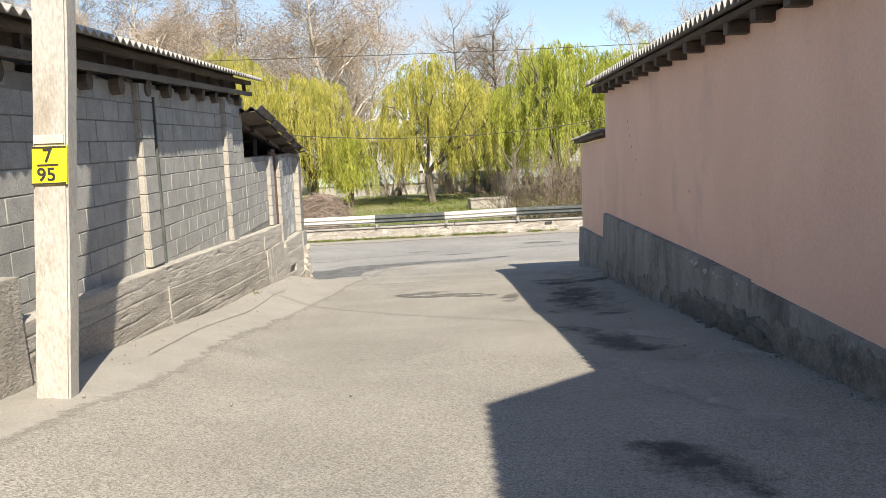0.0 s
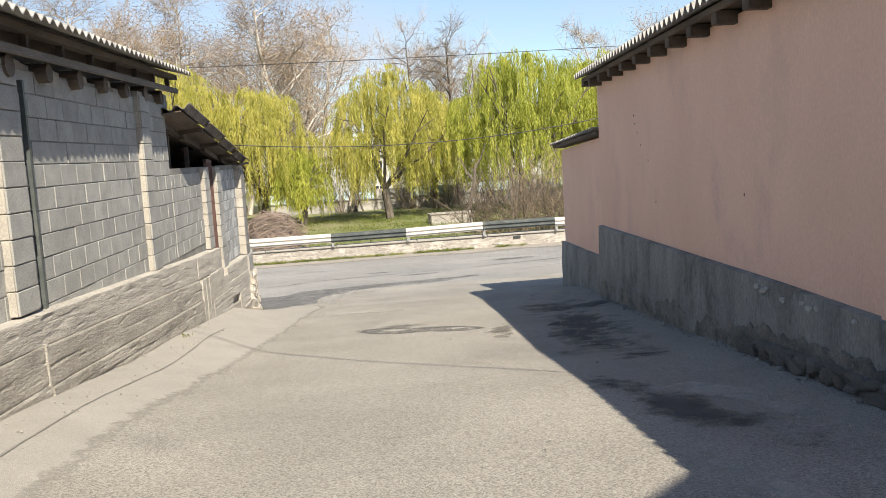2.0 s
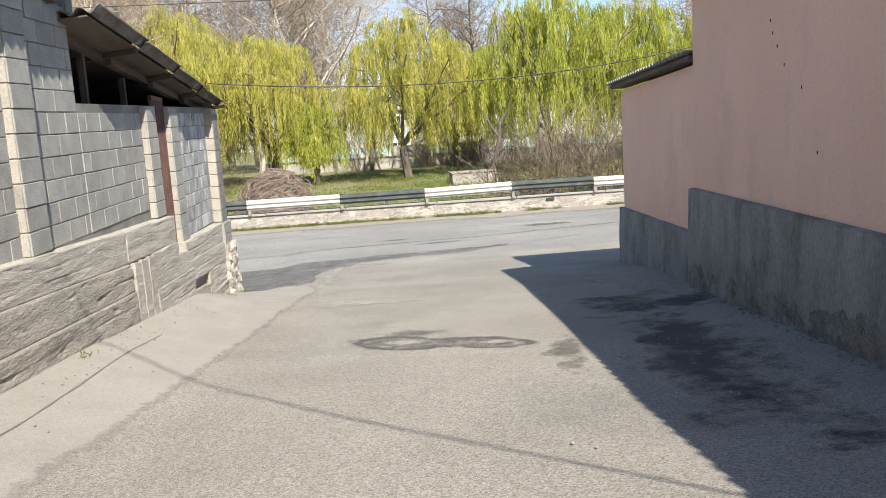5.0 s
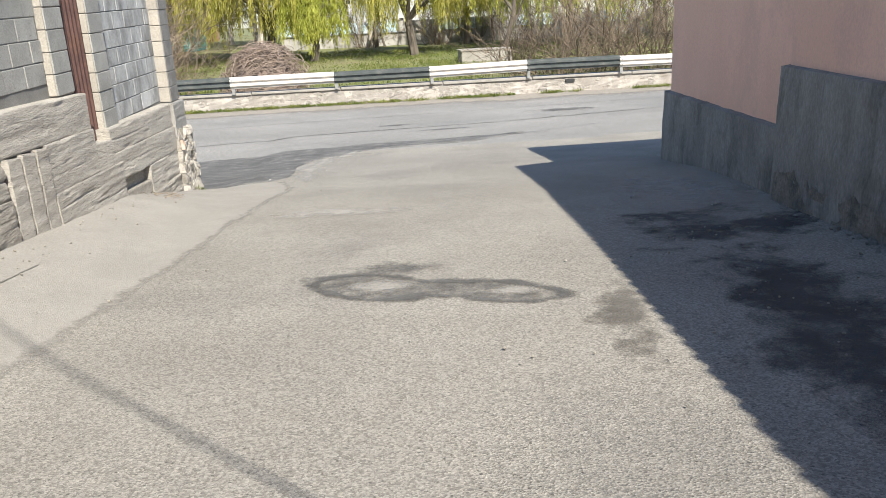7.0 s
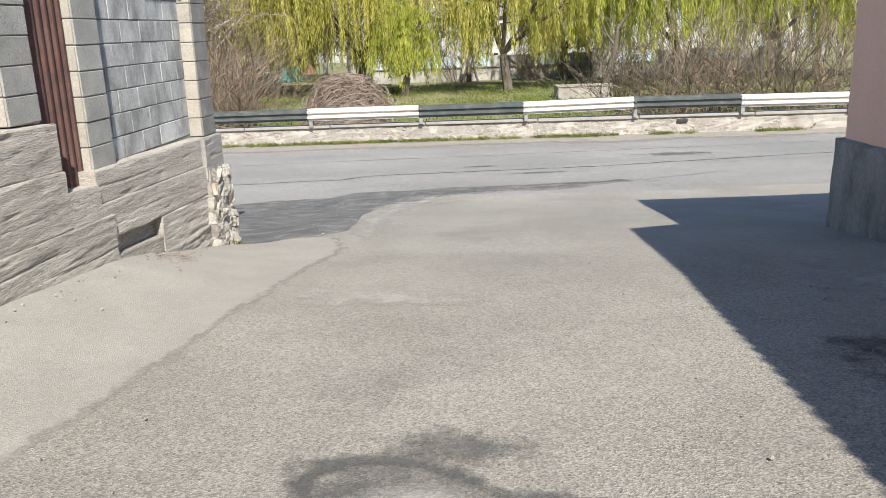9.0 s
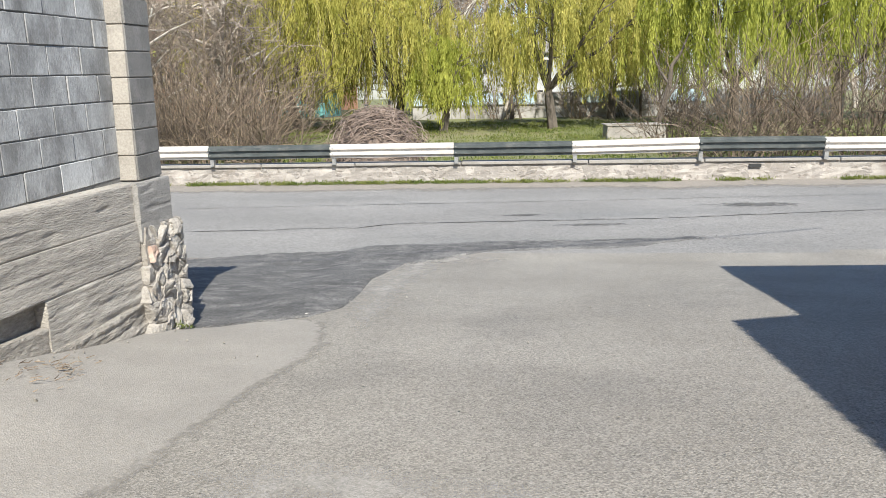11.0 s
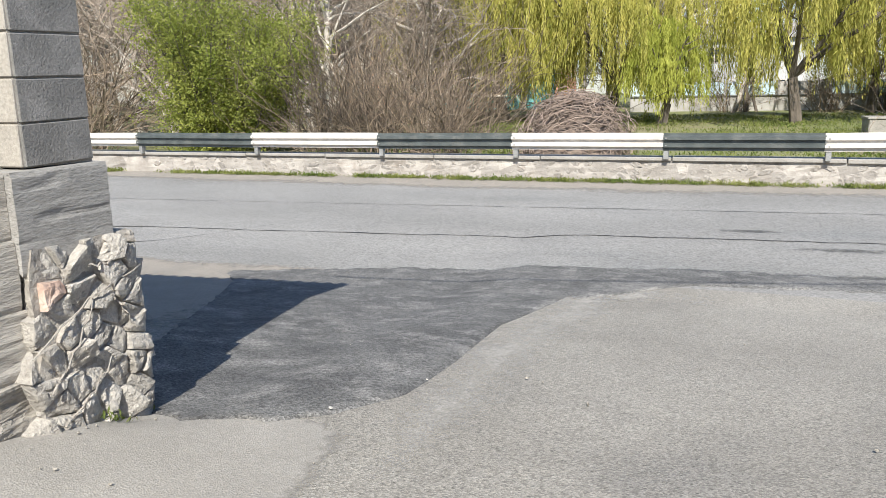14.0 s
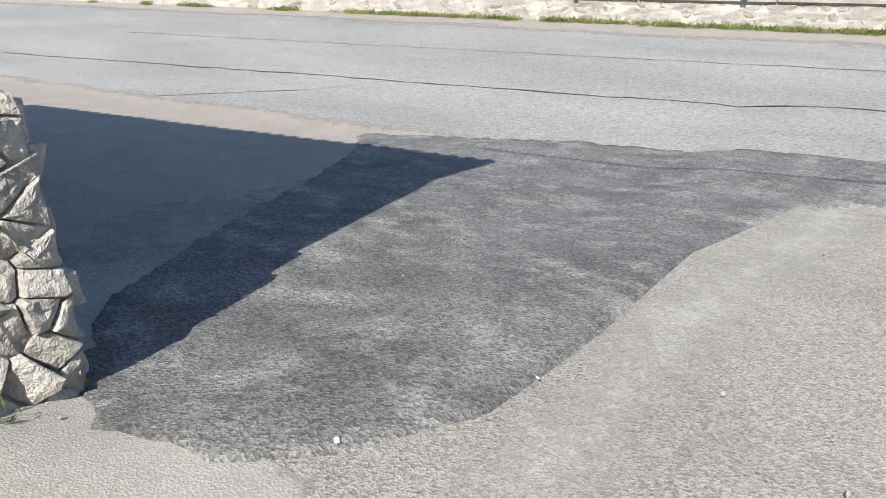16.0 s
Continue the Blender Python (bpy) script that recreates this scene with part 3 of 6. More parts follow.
def repair_dust(x, y):
    """Pale dust lying along the south-east rim of the asphalt repair."""
    mid = float(np.interp(y, [18.8, 19.7, 20.2, 20.9, 21.9, 22.9, 24.0, 25.0], [-0.5, -0.42, -0.42, -0.48, -0.52, -0.52, -0.42, -0.36]))
    half = float(np.interp(y, [18.8, 20.2, 21.5, 24.5, 25.2], [0.10, 0.15, 0.22, 0.30, 0.2]))
    return 0.8 - abs(x - mid) / half * 0.7 - 2.0 * max(0.0, y - 25.0) - 1.2 * max(0.0, 20.3 - y) + 0.35 * noise.noise(Vector((x * 2.6, y * 1.7, 3)))


tagged(film_sheet("tar_ring", pothole_tar, -0.1, 2.0, 12.6, 14.4, 0.025, 0.006, TARFILM), "worn dark rim of a shallow pothole in the lane", "stain", kind="structure")
tagged(film_sheet("dust_patch", pothole_grit, 0.1, 1.9, 12.8, 13.8, 0.03, 0.010, DUSTFILM), "pale grit filling the pothole", "stain", kind="structure")
tagged(film_sheet("dust_patch", repair_dust, -1.0, 0.3, 18.8, 25.6, 0.05, 0.007, DUSTFILM), "pale dusty strip along the asphalt repair", "stain", kind="structure")


VERGEFILM = film_mat("verge_dust", (0.33, 0.295, 0.25), (0.285, 0.258, 0.222), 0.85, 0.95)


def verge_dust(x, y):
    """Beige dust lying along the foot of the road wall, thinning towards the wheel tracks."""
    return (y - 32.5) / 0.7 + 0.5 * noise.noise(Vector((x * 0.5, y * 0.9, 2))) + 0.3 * noise.noise(Vector((x * 2, y * 2, 6)))


def mouth_dust(x, y):
    """Beige dust between the shed end and the road."""
    return min((-3.3 - x) / 0.8, (25.85 + 0.03 * x - y) / 0.35, (y - 20.6) / 0.5) + 0.4 * noise.noise(Vector((x * 1.2, y * 1.2, 4)))


tagged(film_sheet("dust_verge", verge_dust, -40, 40, 31.6, 34.1, 0.25, 0.006, VERGEFILM), "beige dust along the far road edge", "stain", kind="structure")
tagged(film_sheet("dust_verge", mouth_dust, -16, -3, 20.4, 26.6, 0.15, 0.006, VERGEFILM), "beige dust beside the lane mouth", "stain", kind="structure")


CRACKDUST = mat("crack_grit", (0.19, 0.18, 0.16), (0.25, 0.238, 0.212), 6, 0.95, 0.4, 80)


def crack(pts, width, label, material=OILY):
    """A thin winding crack or seam line laid on the surface."""
    rng = random.Random(len(pts) + int(pts[0][0] * 10))
    verts, faces = [], []
    line = []
    along_y = abs(pts[-1][1] - pts[0][1]) > 2 * abs(pts[-1][0] - pts[0][0])
    for (ax, ay), (bx, by) in zip(pts, pts[1:]):
        n = max(2, int(math.hypot(bx - ax, by - ay) / 0.25))
        line += [(ax + (bx - ax) * i / n, ay + (by - ay) * i / n) for i in range(n)]
    line.append(pts[-1])
    for x, y in line:
        w = width * rng.uniform(0.4, 1.3)
        y2 = y + rng.gauss(0, 0.02)
        for s_ in (-1, 1):
            if along_y:
                verts.append((x + s_ * w, y2, ground_z(x, y2) + 0.009))
            else:
                verts.append((x, y2 + s_ * w, ground_z(x, y2) + 0.007))
    faces = [(2 * i, 2 * i + 2, 2 * i + 3, 2 * i + 1) for i in range(len(line) - 1)]
    return tagged(mesh_part("crack", verts, faces, material), label, "crack", kind="structure")


crack([(-16, 26.9), (-9, 27.6), (-2.8, 28.16), (3.7, 28.65), (9, 29.6), (16, 30.6)], 0.022, "dark seam line along the road asphalt")
crack([(-16, 29.6), (-8, 30.1), (-3.4, 30.45), (3.0, 30.9), (10, 31.5)], 0.012, "thin crack along the road asphalt")
crack([(-9.3, 25.3), (-7.4, 26.9), (-6.4, 28.3)], 0.014, "thin crack across the road asphalt")
crack([(left(q) + 0.44 + 0.03 * math.sin(q * 1.3), q) for q in (6.9, 7.5, 9.0, 10.5, 12.0, 13.2, 14.2)], 0.012, "gritty crack along the apron beside the block wall", CRACKDUST)


# ---- west side: block walls ----
RISE = 0.035
COURSE = 0.205


def sheet(name, x0, x1, y0, y1, zf, wave, amp, material, parent, along="y", thick=0.012, per=8, nx=2):
    """A corrugated sheet; waves run across y (along='y') or across x; zf(x, y) is its mid height."""
    n = int(abs((y1 - y0) if along == "y" else (x1 - x0)) / wave * per) + 1
    verts, faces = [], []
    for k in (0, 1):
        for i in range(n + 1):
            for j in range(nx + 1):
                if along == "y":
                    y, x = y0 + (y1 - y0) * i / n, x0 + (x1 - x0) * j / nx
                    a = y / wave
                else:
                    x, y = x0 + (x1 - x0) * i / n, y0 + (y1 - y0) * j / nx
                    a = x / wave
                verts.append((x, y, zf(x, y) + amp * math.cos(2 * math.pi * a) + k * thick))
    m = (n + 1) * (nx + 1)
    w = nx + 1
    for i in range(n):
        for j in range(nx):
            a = i * w + j
            faces += [(a, a + 1, a + w + 1, a + w), (m + a, m + a + w, m + a + w + 1, m + a + 1)]
        for j in (0, nx):
            a = i * w + j
            faces.append((a, a + w, m + a + w, m + a))
    for i in (0, n):
        for j in range(nx):
            a = i * w + j
            faces.append((a, a + 1, m + a + 1, m + a))
    return mesh_part(name, verts, faces, material, parent)


def block_mesh(name, length, height, depth, material, seed):
    bm = boxbm(-depth, 0, 0, length, 0, height, 0.0035)
    rough(bm, 0.004, 9, 0, seed)
    me = bpy.data.meshes.new(name)
    bm.to_mesh(me)
    bm.free()
    me.materials.append(material)
    return me


WALL_TURN = -math.degrees(math.atan(0.0385))
MESHES = {}


def lay(parent, y, z, off, length, material=BLOCK, depth=0.045, height=COURSE - 0.010, fx=left):
    key = (round(length, 2), material.name, round(height, 3))
    if key not in MESHES:
        MESHES[key] = [block_mesh("block", length, height, depth, material, s * 3.3 + length) for s in range(3)]
    ob = new("block", random.choice(MESHES[key]))
    ob.parent = parent
    ob.matrix_world = pose(fx(y) + off + random.uniform(-0.004, 0.004), y, z, math.degrees(math.atan(RISE)), 0, WALL_TURN)
    return ob


def courses(parent, y0, y1, z0, ztop, off, material=BLOCK, skip=None):
    """Running-bond block courses from y0 to y1; z0 at y = 9, level with the wall's own rise."""
    k = 0
    while True:
        zk = z0 + k * COURSE
        if zk + RISE * (y0 - 9) > ztop(y0) and zk + RISE * (y1 - 9) > ztop(y1):
            break
        y = y0 - (0.2 if k % 2 else 0.0)
        while y < y1 - 0.03:
            a, b = max(y, y0), min(y + 0.391, y1)
            zz = zk + RISE * (a - 9)
            if b - a > 0.05 and zz + COURSE < ztop((a + b) / 2) + 0.06 and zz > -0.6 and not (skip and skip(a, zz)):
                lay(parent, a, zz, off, round(b - a, 2), material)
            y += 0.4
        k += 1


wall_w = base("wall_west", -2.9, 9.0, 0, "grey cinder block wall with pilasters on a concrete plinth", "wall", "structure")


def eave_z(y):
    return 2.64 + 0.056 * (y - 6.6)


def walltop(y):
    return eave_z(y) - 0.40


part("core", slab(left, -9, 14.32, -0.5, -0.183, 0.0, walltop(-9), -0.4, walltop(14.32), 4), MORTAR, wall_w)


def pilaster(y, top, foot, front=-0.098):
    """A pier of stacked blocks standing proud of the wall."""
    pier = part("pilaster", slab(left, y, y + 0.4, -0.34, front - 0.017, foot, top, foot, top), BLOCKSIDE, wall_w)
    k = 0
    z = foot + 0.004
    while z + 0.19 < top + 0.03:
        lay(pier, y + 0.005, z, front, 0.39, SHADEBLOCK if y > 19.5 else BLOCK, 0.03)
        z += COURSE
        k += 1
    # side courses in a paler tone that paints their sunlit look
    z = foot + 0.004
    while z + 0.19 < top + 0.03:
        b = boxbm(left(y) - 0.30, left(y) + front - 0.014, y - 0.012, y + 0.04, z, z + COURSE - 0.01, 0.005)
        part("side_block", b, BLOCKSIDE, pier)
        z += COURSE
    return pier


# plinth under the tall wall, in casting lifts
plinth = base("plinth_west", -2.5, 10, -0.5, "board-marked concrete plinth, crumbling along its lower band", "wall", "structure")


def lift_run(y0, y1, o1, z0a, z1a, z0b, z1b, mt, amount, seed, name="lift"):
    n = max(2, int((y1 - y0) / (0.05 if mt is CONCRETE else 0.07)))
    verts, faces = [], []
    m = max(3, int(max(abs(z1a - z0a), abs(z1b - z0b)) / 0.014))
    for i in range(n + 1):
        a = i / n
        y = y0 + (y1 - y0) * a
        lo, hi = z0a + (z0b - z0a) * a, z1a + (z1b - z1a) * a
        for j in range(m + 1):
            z = lo + (hi - lo) * j / m
            if mt is CONCRETE:
                p = Vector((y * 1.3, z * 6, seed))
                d = 0.75 * amount * (noise.noise(p) + 0.7 * noise.noise(p * 2.3) + 0.5 * noise.noise(p * 5.1))
            else:
                p = Vector((y * 1.6, z * 7, seed))
                d = 0.5 * amount * (noise.noise(p) + 0.6 * noise.noise(p * 2.7) + 0.45 * noise.noise(p * 5.3))
            e = 0.005 if j in (0, m) else 0.0
            if name == "lift":
                boards = max(1, round(max(abs(z1a - z0a), abs(z1b - z0b)) / 0.14))
                bz = j / m * boards + 0.16 * noise.noise(Vector((y * 1.2, seed, 2))) + 0.06 * noise.noise(Vector((y * 6, seed, 2)))
                gap = noise.noise(Vector((y * 0.9, round(bz) * 3.7, seed)))
                e += 0.018 * max(0.0, 1 - abs(bz - round(bz)) / 0.12) * max(0.0, 1.9 * gap)
                e += 0.004 * noise.noise(Vector((math.floor(bz) * 5.1, math.floor(y / 1.9 + math.floor(bz) * 0.37), seed)))
                chip = noise.noise(Vector((y * 3.0, bz * 2.2, seed + 7)))
                e += 0.05 * max(0.0, chip - 0.38) * (1.3 if mt is ROUGHCON else 0.7)
            verts.append((left(y) + o1 + d - e, y, z))
        verts.append((left(y) - 0.42, y, hi))
    w = m + 2
    for i in range(n):
        for j in range(m + 1):
            a = i * w + j
            faces.append((a, a + w, a + w + 1, a + 1))
    for i in (0, n):
        k = [i * w + j for j in range(w)] + []
        faces.append(k if i else k[::-1])
    return mesh_part(name, verts, faces, mt, plinth)


lift_run(4.0, 9.0, -0.02, 0.12, 0.37, 0.09, 0.345, CONCRETE, 0.008, 1)
lift_run(4.0, 9.0, -0.005, -0.20, 0.12, -0.24, 0.09, ROUGHCON, 0.012, 2)
lift_run(4.0, 9.0, 0.015, -0.8, -0.20, -0.9, -0.24, ROUGHCON, 0.016, 3)
lift_run(9.02, 14.85, -0.03, 0.08, 0.345, -0.1, 0.26, CONCRETE, 0.012, 4)
lift_run(9.02, 14.85, 0.005, -0.26, 0.08, -0.42, -0.1, ROUGHCON, 0.014, 5)
lift_run(9.02, 14.85, 0.03, -1.1, -0.26, -1.3, -0.42, ROUGHCON, 0.02, 20)
lift_run(14.85, 16.78, -0.02, -0.1, 0.26, -0.1, 0.26, CONCRETE, 0.012, 6)
lift_run(15.65, 16.78, 0.0, -0.55, -0.1, -0.55, -0.1, CONCRETE, 0.012, 7)
lift_run(15.65, 17.40, 0.02, -1.4, -0.55, -1.4, -0.55, CONCRETE, 0.016, 8)
lift_run(16.78, 17.25, 0.0, -0.56, -0.27, -0.56, -0.28, CONCRETE, 0.008, 19)
lift_run(17.25, 19.617, -0.02, -0.45, -0.17, -0.45, -0.14, CONCRETE, 0.008, 9)
lift_run(17.25, 19.617, 0.0, -0.76, -0.45, -0.78, -0.45, CONCRETE, 0.012, 10)
lift_run(17.40, 18.36, -0.09, -1.4, -0.76, -1.4, -0.77, ROUGHCON, 0.01, 11, "drain_recess")
lift_run(17.40, 18.36, -0.01, -1.5, -0.92, -1.5, -0.95, ROUGHCON, 0.02, 12, "drain_sill")
lift_run(18.36, 19.70, 0.0, -1.14, -0.77, -1.16, -0.78, CONCRETE, 0.02, 13)
lift_run(18.36, 19.7, 0.03, -1.7, -1.12, -1.75, -1.10, ROUGHCON, 0.06, 14)
lift_run(19.62, 20.17, 0.025, -0.62, -0.14, -0.62, -0.13, SHADECON, 0.004, 15)
# upright concrete strips with a gap between
for a, b in ((14.9, 15.12), (15.16, 15.38), (15.42, 15.62)):
    lift_run(a, b, 0.018, -1.4, -0.1, -1.4, -0.12, CONCRETE, 0.01, a, "strip")
# slim vertical joint and pipe stub beside the first pier
part("joint_strip", slab(left, 9.0, 9.035, -0.2, 0.008, -1.0, 0.10, -1.0, 0.10), CONCRETE, plinth)

pil_feet = {8.85: 0.36, 12.78: 0.29, 16.35: 0.27, 17.36: -0.19, 19.74: -0.13}
for y, foot in pil_feet.items():
    pilaster(y, walltop(y + 0.2) if y < 14 else 1.62 + 0.035 * (y - 14.3), foot, -0.02 if y > 19 else -0.085 if y > 17 else -0.10)
# dark cable groove by the first pier
part("cable_conduit", slab(left, 9.44, 9.475, -0.2, -0.135, 0.3, 2.3, 0.3, 2.3), RAILBLACK, wall_w)

wall_blocks = base("wall_west_blocks", -2.8, 9.0, 0.4, "courses of grey cinder blocks with pale mortar joints", "wall", "structure")
courses(wall_blocks, 5.4, 14.3, 0.345 - 0.205, walltop, -0.175)


def lowtop(y):
    return 1.64 + 0.035 * (y - 14.3)


low_wall = base("wall_shed", -2.6, 17.0, 0.4, "lower cinder block wall, part whitewashed, below a patched roof", "wall", "structure")
part("core", slab(left, 14.32, 16.74, -0.5, -0.183, -0.4, lowtop(14.32), -0.4, lowtop(16.74), 2), MORTAR, low_wall)
part("core", slab(left, 16.74, 17.4, -0.5, -0.26, -0.4, lowtop(16.74), -0.4, lowtop(17.4)), MORTAR, low_wall)
part("core", slab(left, 17.4, 20.15, -0.5, -0.173, -0.4, lowtop(17.4), -0.4, lowtop(20.15), 2), MORTAR, low_wall)
courses(low_wall, 14.32, 16.36, 0.345 - 0.205, lowtop, -0.175)
courses(low_wall, 17.74, 19.76, 0.345 - 0.205 * 4, lowtop, -0.165, WHITED, lambda a, z: z < -0.2)
courses(low_wall, 16.72, 17.36, 0.345 - 0.205 * 4, lowtop, -0.25, BLOCK, lambda a, z: z < -0.2)

# rusty ribbed sheet standing in the gap between two piers
rusty = base("metal_panel", left(17.05) - 0.1, 17.02, -0.3, "rust-brown ribbed metal panel closing a gap in the wall", "panel", "structure")
verts, faces = [], []
nr = 24
for i in range(nr + 1):
    y = 16.76 + 0.59 * i / nr
    o = -0.175 + (0.02 if (i // 2) % 2 else 0.0)
    for z in (-0.28, 1.86):
        verts += [(left(y) + o, y, z), (left(y) + o - 0.012, y, z)]
for i in range(nr):
    a = i * 4
    faces += [(a, a + 4, a + 6, a + 2), (a + 1, a + 3, a + 7, a + 5), (a + 2, a + 6, a + 7, a + 3), (a, a + 1, a + 5, a + 4)]
mesh_part("ribbed_sheet", verts, faces, RUST, rusty)
part("frame_rail", boxbm(left(17) - 0.19, left(17) - 0.145, 16.76, 17.35, 1.80, 1.86), RUST, rusty)

# rubble corner at the mouth of the lane
rubble = base("rubble_pier", -2.25, 20.1, -1.5, "rough limestone rubble corner pier under the block wall", "stone pier", "structure")


def stone_mesh(seed, fine=4):
    """A broken stone: a block cut by random planes, its faces a little uneven."""
    rng = random.Random(seed)
    cuts = [(Vector(n), 0.5) for n in ((1, 0, 0), (-1, 0, 0), (0, 1, 0), (0, -1, 0), (0, 0, 1), (0, 0, -1))]
    cuts = [((n + Vector((rng.gauss(0, 0.22), rng.gauss(0, 0.22), rng.gauss(0, 0.22)))).normalized(), h * rng.uniform(0.9, 1.05)) for n, h in cuts]
    for _ in range(9):
        n = Vector((rng.gauss(0.3, 1), rng.gauss(0, 1), rng.gauss(0, 1))).normalized()
        cuts.append((n, rng.uniform(0.42, 0.60)))
    bm = bmesh.new()
    bmesh.ops.create_icosphere(bm, subdivisions=fine, radius=0.5)
    for v in bm.verts:
        d = v.co.normalized()
        r = min(h / max(d.dot(n), 0.05) for n, h in cuts)
        v.co = d * min(r, 0.8)
        v.co += noise.noise_vector(d * 3.5 + Vector((seed, 0, seed))) * 0.035 + noise.noise_vector(d * 8 + Vector((seed, 0, seed))) * 0.03 + noise.noise_vector(d * 19 + Vector((seed, 0, seed))) * 0.012
    me = bpy.data.meshes.new("stone")
    bm.to_mesh(me)
    bm.free()
    return me


def cell(seeds, i, lo, hi):
    """The polygon of all points nearer to seed i than to the others, within a rectangle."""
    poly = [(lo[0], lo[1]), (hi[0], lo[1]), (hi[0], hi[1]), (lo[0], hi[1])]
    ax, ay = seeds[i]
    for j, (bx, by) in enumerate(seeds):
        if j == i or not poly:
            continue
        mx, my, nx, ny = (ax + bx) / 2, (ay + by) / 2, bx - ax, by - ay
        keep = []
        for k, p in enumerate(poly):
            q = poly[(k + 1) % len(poly)]
            dp, dq = (p[0] - mx) * nx + (p[1] - my) * ny, (q[0] - mx) * nx + (q[1] - my) * ny
            if dp <= 0:
                keep.append(p)
            if dp * dq < 0:
                t = dp / (dp - dq)
                keep.append((p[0] + (q[0] - p[0]) * t, p[1] + (q[1] - p[1]) * t))
        poly = keep
    return poly


def faced_stone(poly, place, rng, material, parent):
    """A rubble stone with a broken, slightly tilted face; place(u, v, d) sets a point of the face plane d metres out of it."""
    line = []
    for k, p in enumerate(poly):
        q = poly[(k + 1) % len(poly)]
        n = max(1, int(math.hypot(q[0] - p[0], q[1] - p[1]) / 0.022))
        line += [(p[0] + (q[0] - p[0]) * t / n, p[1] + (q[1] - p[1]) * t / n) for t in range(n)]
    cu, cv = sum(p[0] for p in line) / len(line), sum(p[1] for p in line) / len(line)
    tu, tv, h, sd = rng.gauss(0, 0.22), rng.gauss(0, 0.22), rng.uniform(-0.006, 0.034), rng.uniform(0, 99)
    size = max(math.hypot(p[0] - cu, p[1] - cv) for p in line)
    verts, faces, m = [], [], len(line)
    for f, d in ((0.995, -0.09), (0.995, -0.008), (0.965, 0.010), (0.86, 0.02), (0.6, 0.024), (0.32, 0.026)):
        for u, v in line:
            w = noise.noise(Vector((u * 16, v * 16, sd)))
            g = f - (0.07 * w + 0.02 if f > 0.9 else 0.0) * min(1.0, 0.1 / size)
            pu, pv = cu + (u - cu) * g, cv + (v - cv) * g
            r = 0.010 * noise.noise(Vector((pu * 13, pv * 13, sd))) + 0.007 * noise.noise(Vector((pu * 31, pv * 31, sd))) + 0.012 * abs(noise.noise(Vector((pu * 8 + pv * 5, pv * 8, sd))))
            verts.append(place(pu, pv, d if d < 0 else d + h + tu * (pu - cu) + tv * (pv - cv) + r))
    verts.append(place(cu, cv, 0.024 + h))
    for k in range(5):
        for i in range(m):
            faces.append((k * m + i, k * m + (i + 1) % m, (k + 1) * m + (i + 1) % m, (k + 1) * m + i))
    faces += [(5 * m + i, 5 * m + (i + 1) % m, 6 * m) for i in range(m)]
    faces.append(tuple(range(m))[::-1])
    return mesh_part("stone", verts, faces, material, parent)


rs = random.Random(5)
bm = bmesh.new()
hexa(bm, [(-2.62, 19.58, -1.75), (-2.022, 19.58, -1.75), (-2.022, 20.30, -1.75), (-2.62, 20.30, -1.75), (-2.62, 19.66, -0.5), (-2.078, 19.66, -0.5), (-2.078, 20.26, -0.5), (-2.62, 20.26, -0.5)])
part("core", rough(bm, 0.03, 8, 26), RUBBLEMORTAR, rubble)


def scatter(lo, hi, gap, count):
    """Points in a rectangle, none nearer than gap to another."""
    out = []
    for _ in range(count):
        p = (rs.uniform(lo[0], hi[0]), rs.uniform(lo[1], hi[1]))
        if all(math.hypot(p[0] - q[0], (p[1] - q[1]) * 1.25) > gap * rs.uniform(0.55, 1.9) for q in out):
            out.append(p)
    return out


EAST = ((19.50, -1.68), (20.30, -0.50))
seeds = scatter(*EAST, 0.115, 900)
red = min(range(len(seeds)), key=lambda i: math.hypot(seeds[i][0] - 19.72, seeds[i][1] + 0.76))
for i in range(len(seeds)):
    poly = cell(seeds, i, *EAST)
    u, v = seeds[i]
    ragged = float(np.interp(v, [-1.7, -1.35, -1.0, -0.7, -0.5], [19.52, 19.60, 19.56, 19.64, 19.70]))
    if len(poly) > 2 and u > ragged:
        faced_stone(poly, lambda u, v, d: (left(u) + 0.004 + 0.05 * (-0.45 - v) + d, u - 0.05 * max(0.0, v + 1.0) * (u > 20.1), v), rs, REDSTONE if i == red else STONE, rubble)
NORTH = ((-2.62, -1.70), (-2.05, -0.52))
seeds = scatter(*NORTH, 0.15, 300)
for i in range(len(seeds)):
    poly = cell(seeds, i, *NORTH)
    if len(poly) > 2:
        faced_stone(poly[::-1], lambda u, v, d: (u + 0.03 * (-0.45 - v), 20.28 - 0.05 * max(0.0, v + 1.0) + d, v), rs, STONE, rubble)
# dry creeper stems over the stones
for y0, z0, y1, z1, bow in ((19.55, -0.99, 20.30, -0.70, 0.05), (19.62, -1.18, 19.95, -0.80, -0.04), (19.66, -1.36, 20.02, -1.12, -0.03), (20.05, -0.80, 20.20, -1.02, 0.03), (19.95, -0.63, 20.22, -0.60, -0.02)):
    strings = [([Vector((-2.035 + 0.05 * (-0.45 - z0 - (z1 - z0) * i / 12) + 0.010 * math.sin(i * 1.9 + y0 * 9), y0 + (y1 - y0) * i / 12, z0 + (z1 - z0) * i / 12 + bow * math.sin(math.pi * i / 12) + 0.008 * math.sin(i * 2.3))) for i in range(13)], [0.0075 - 0.0003 * i for i in range(13)])]
    v, f = tube_arrays(strings, 5)
    tagged(mesh_part("creeper_stem", v, f, RUBBLEMORTAR), "dry pale creeper stem clinging to the rubble stones", "creeper", "creeper on the rubble pier")

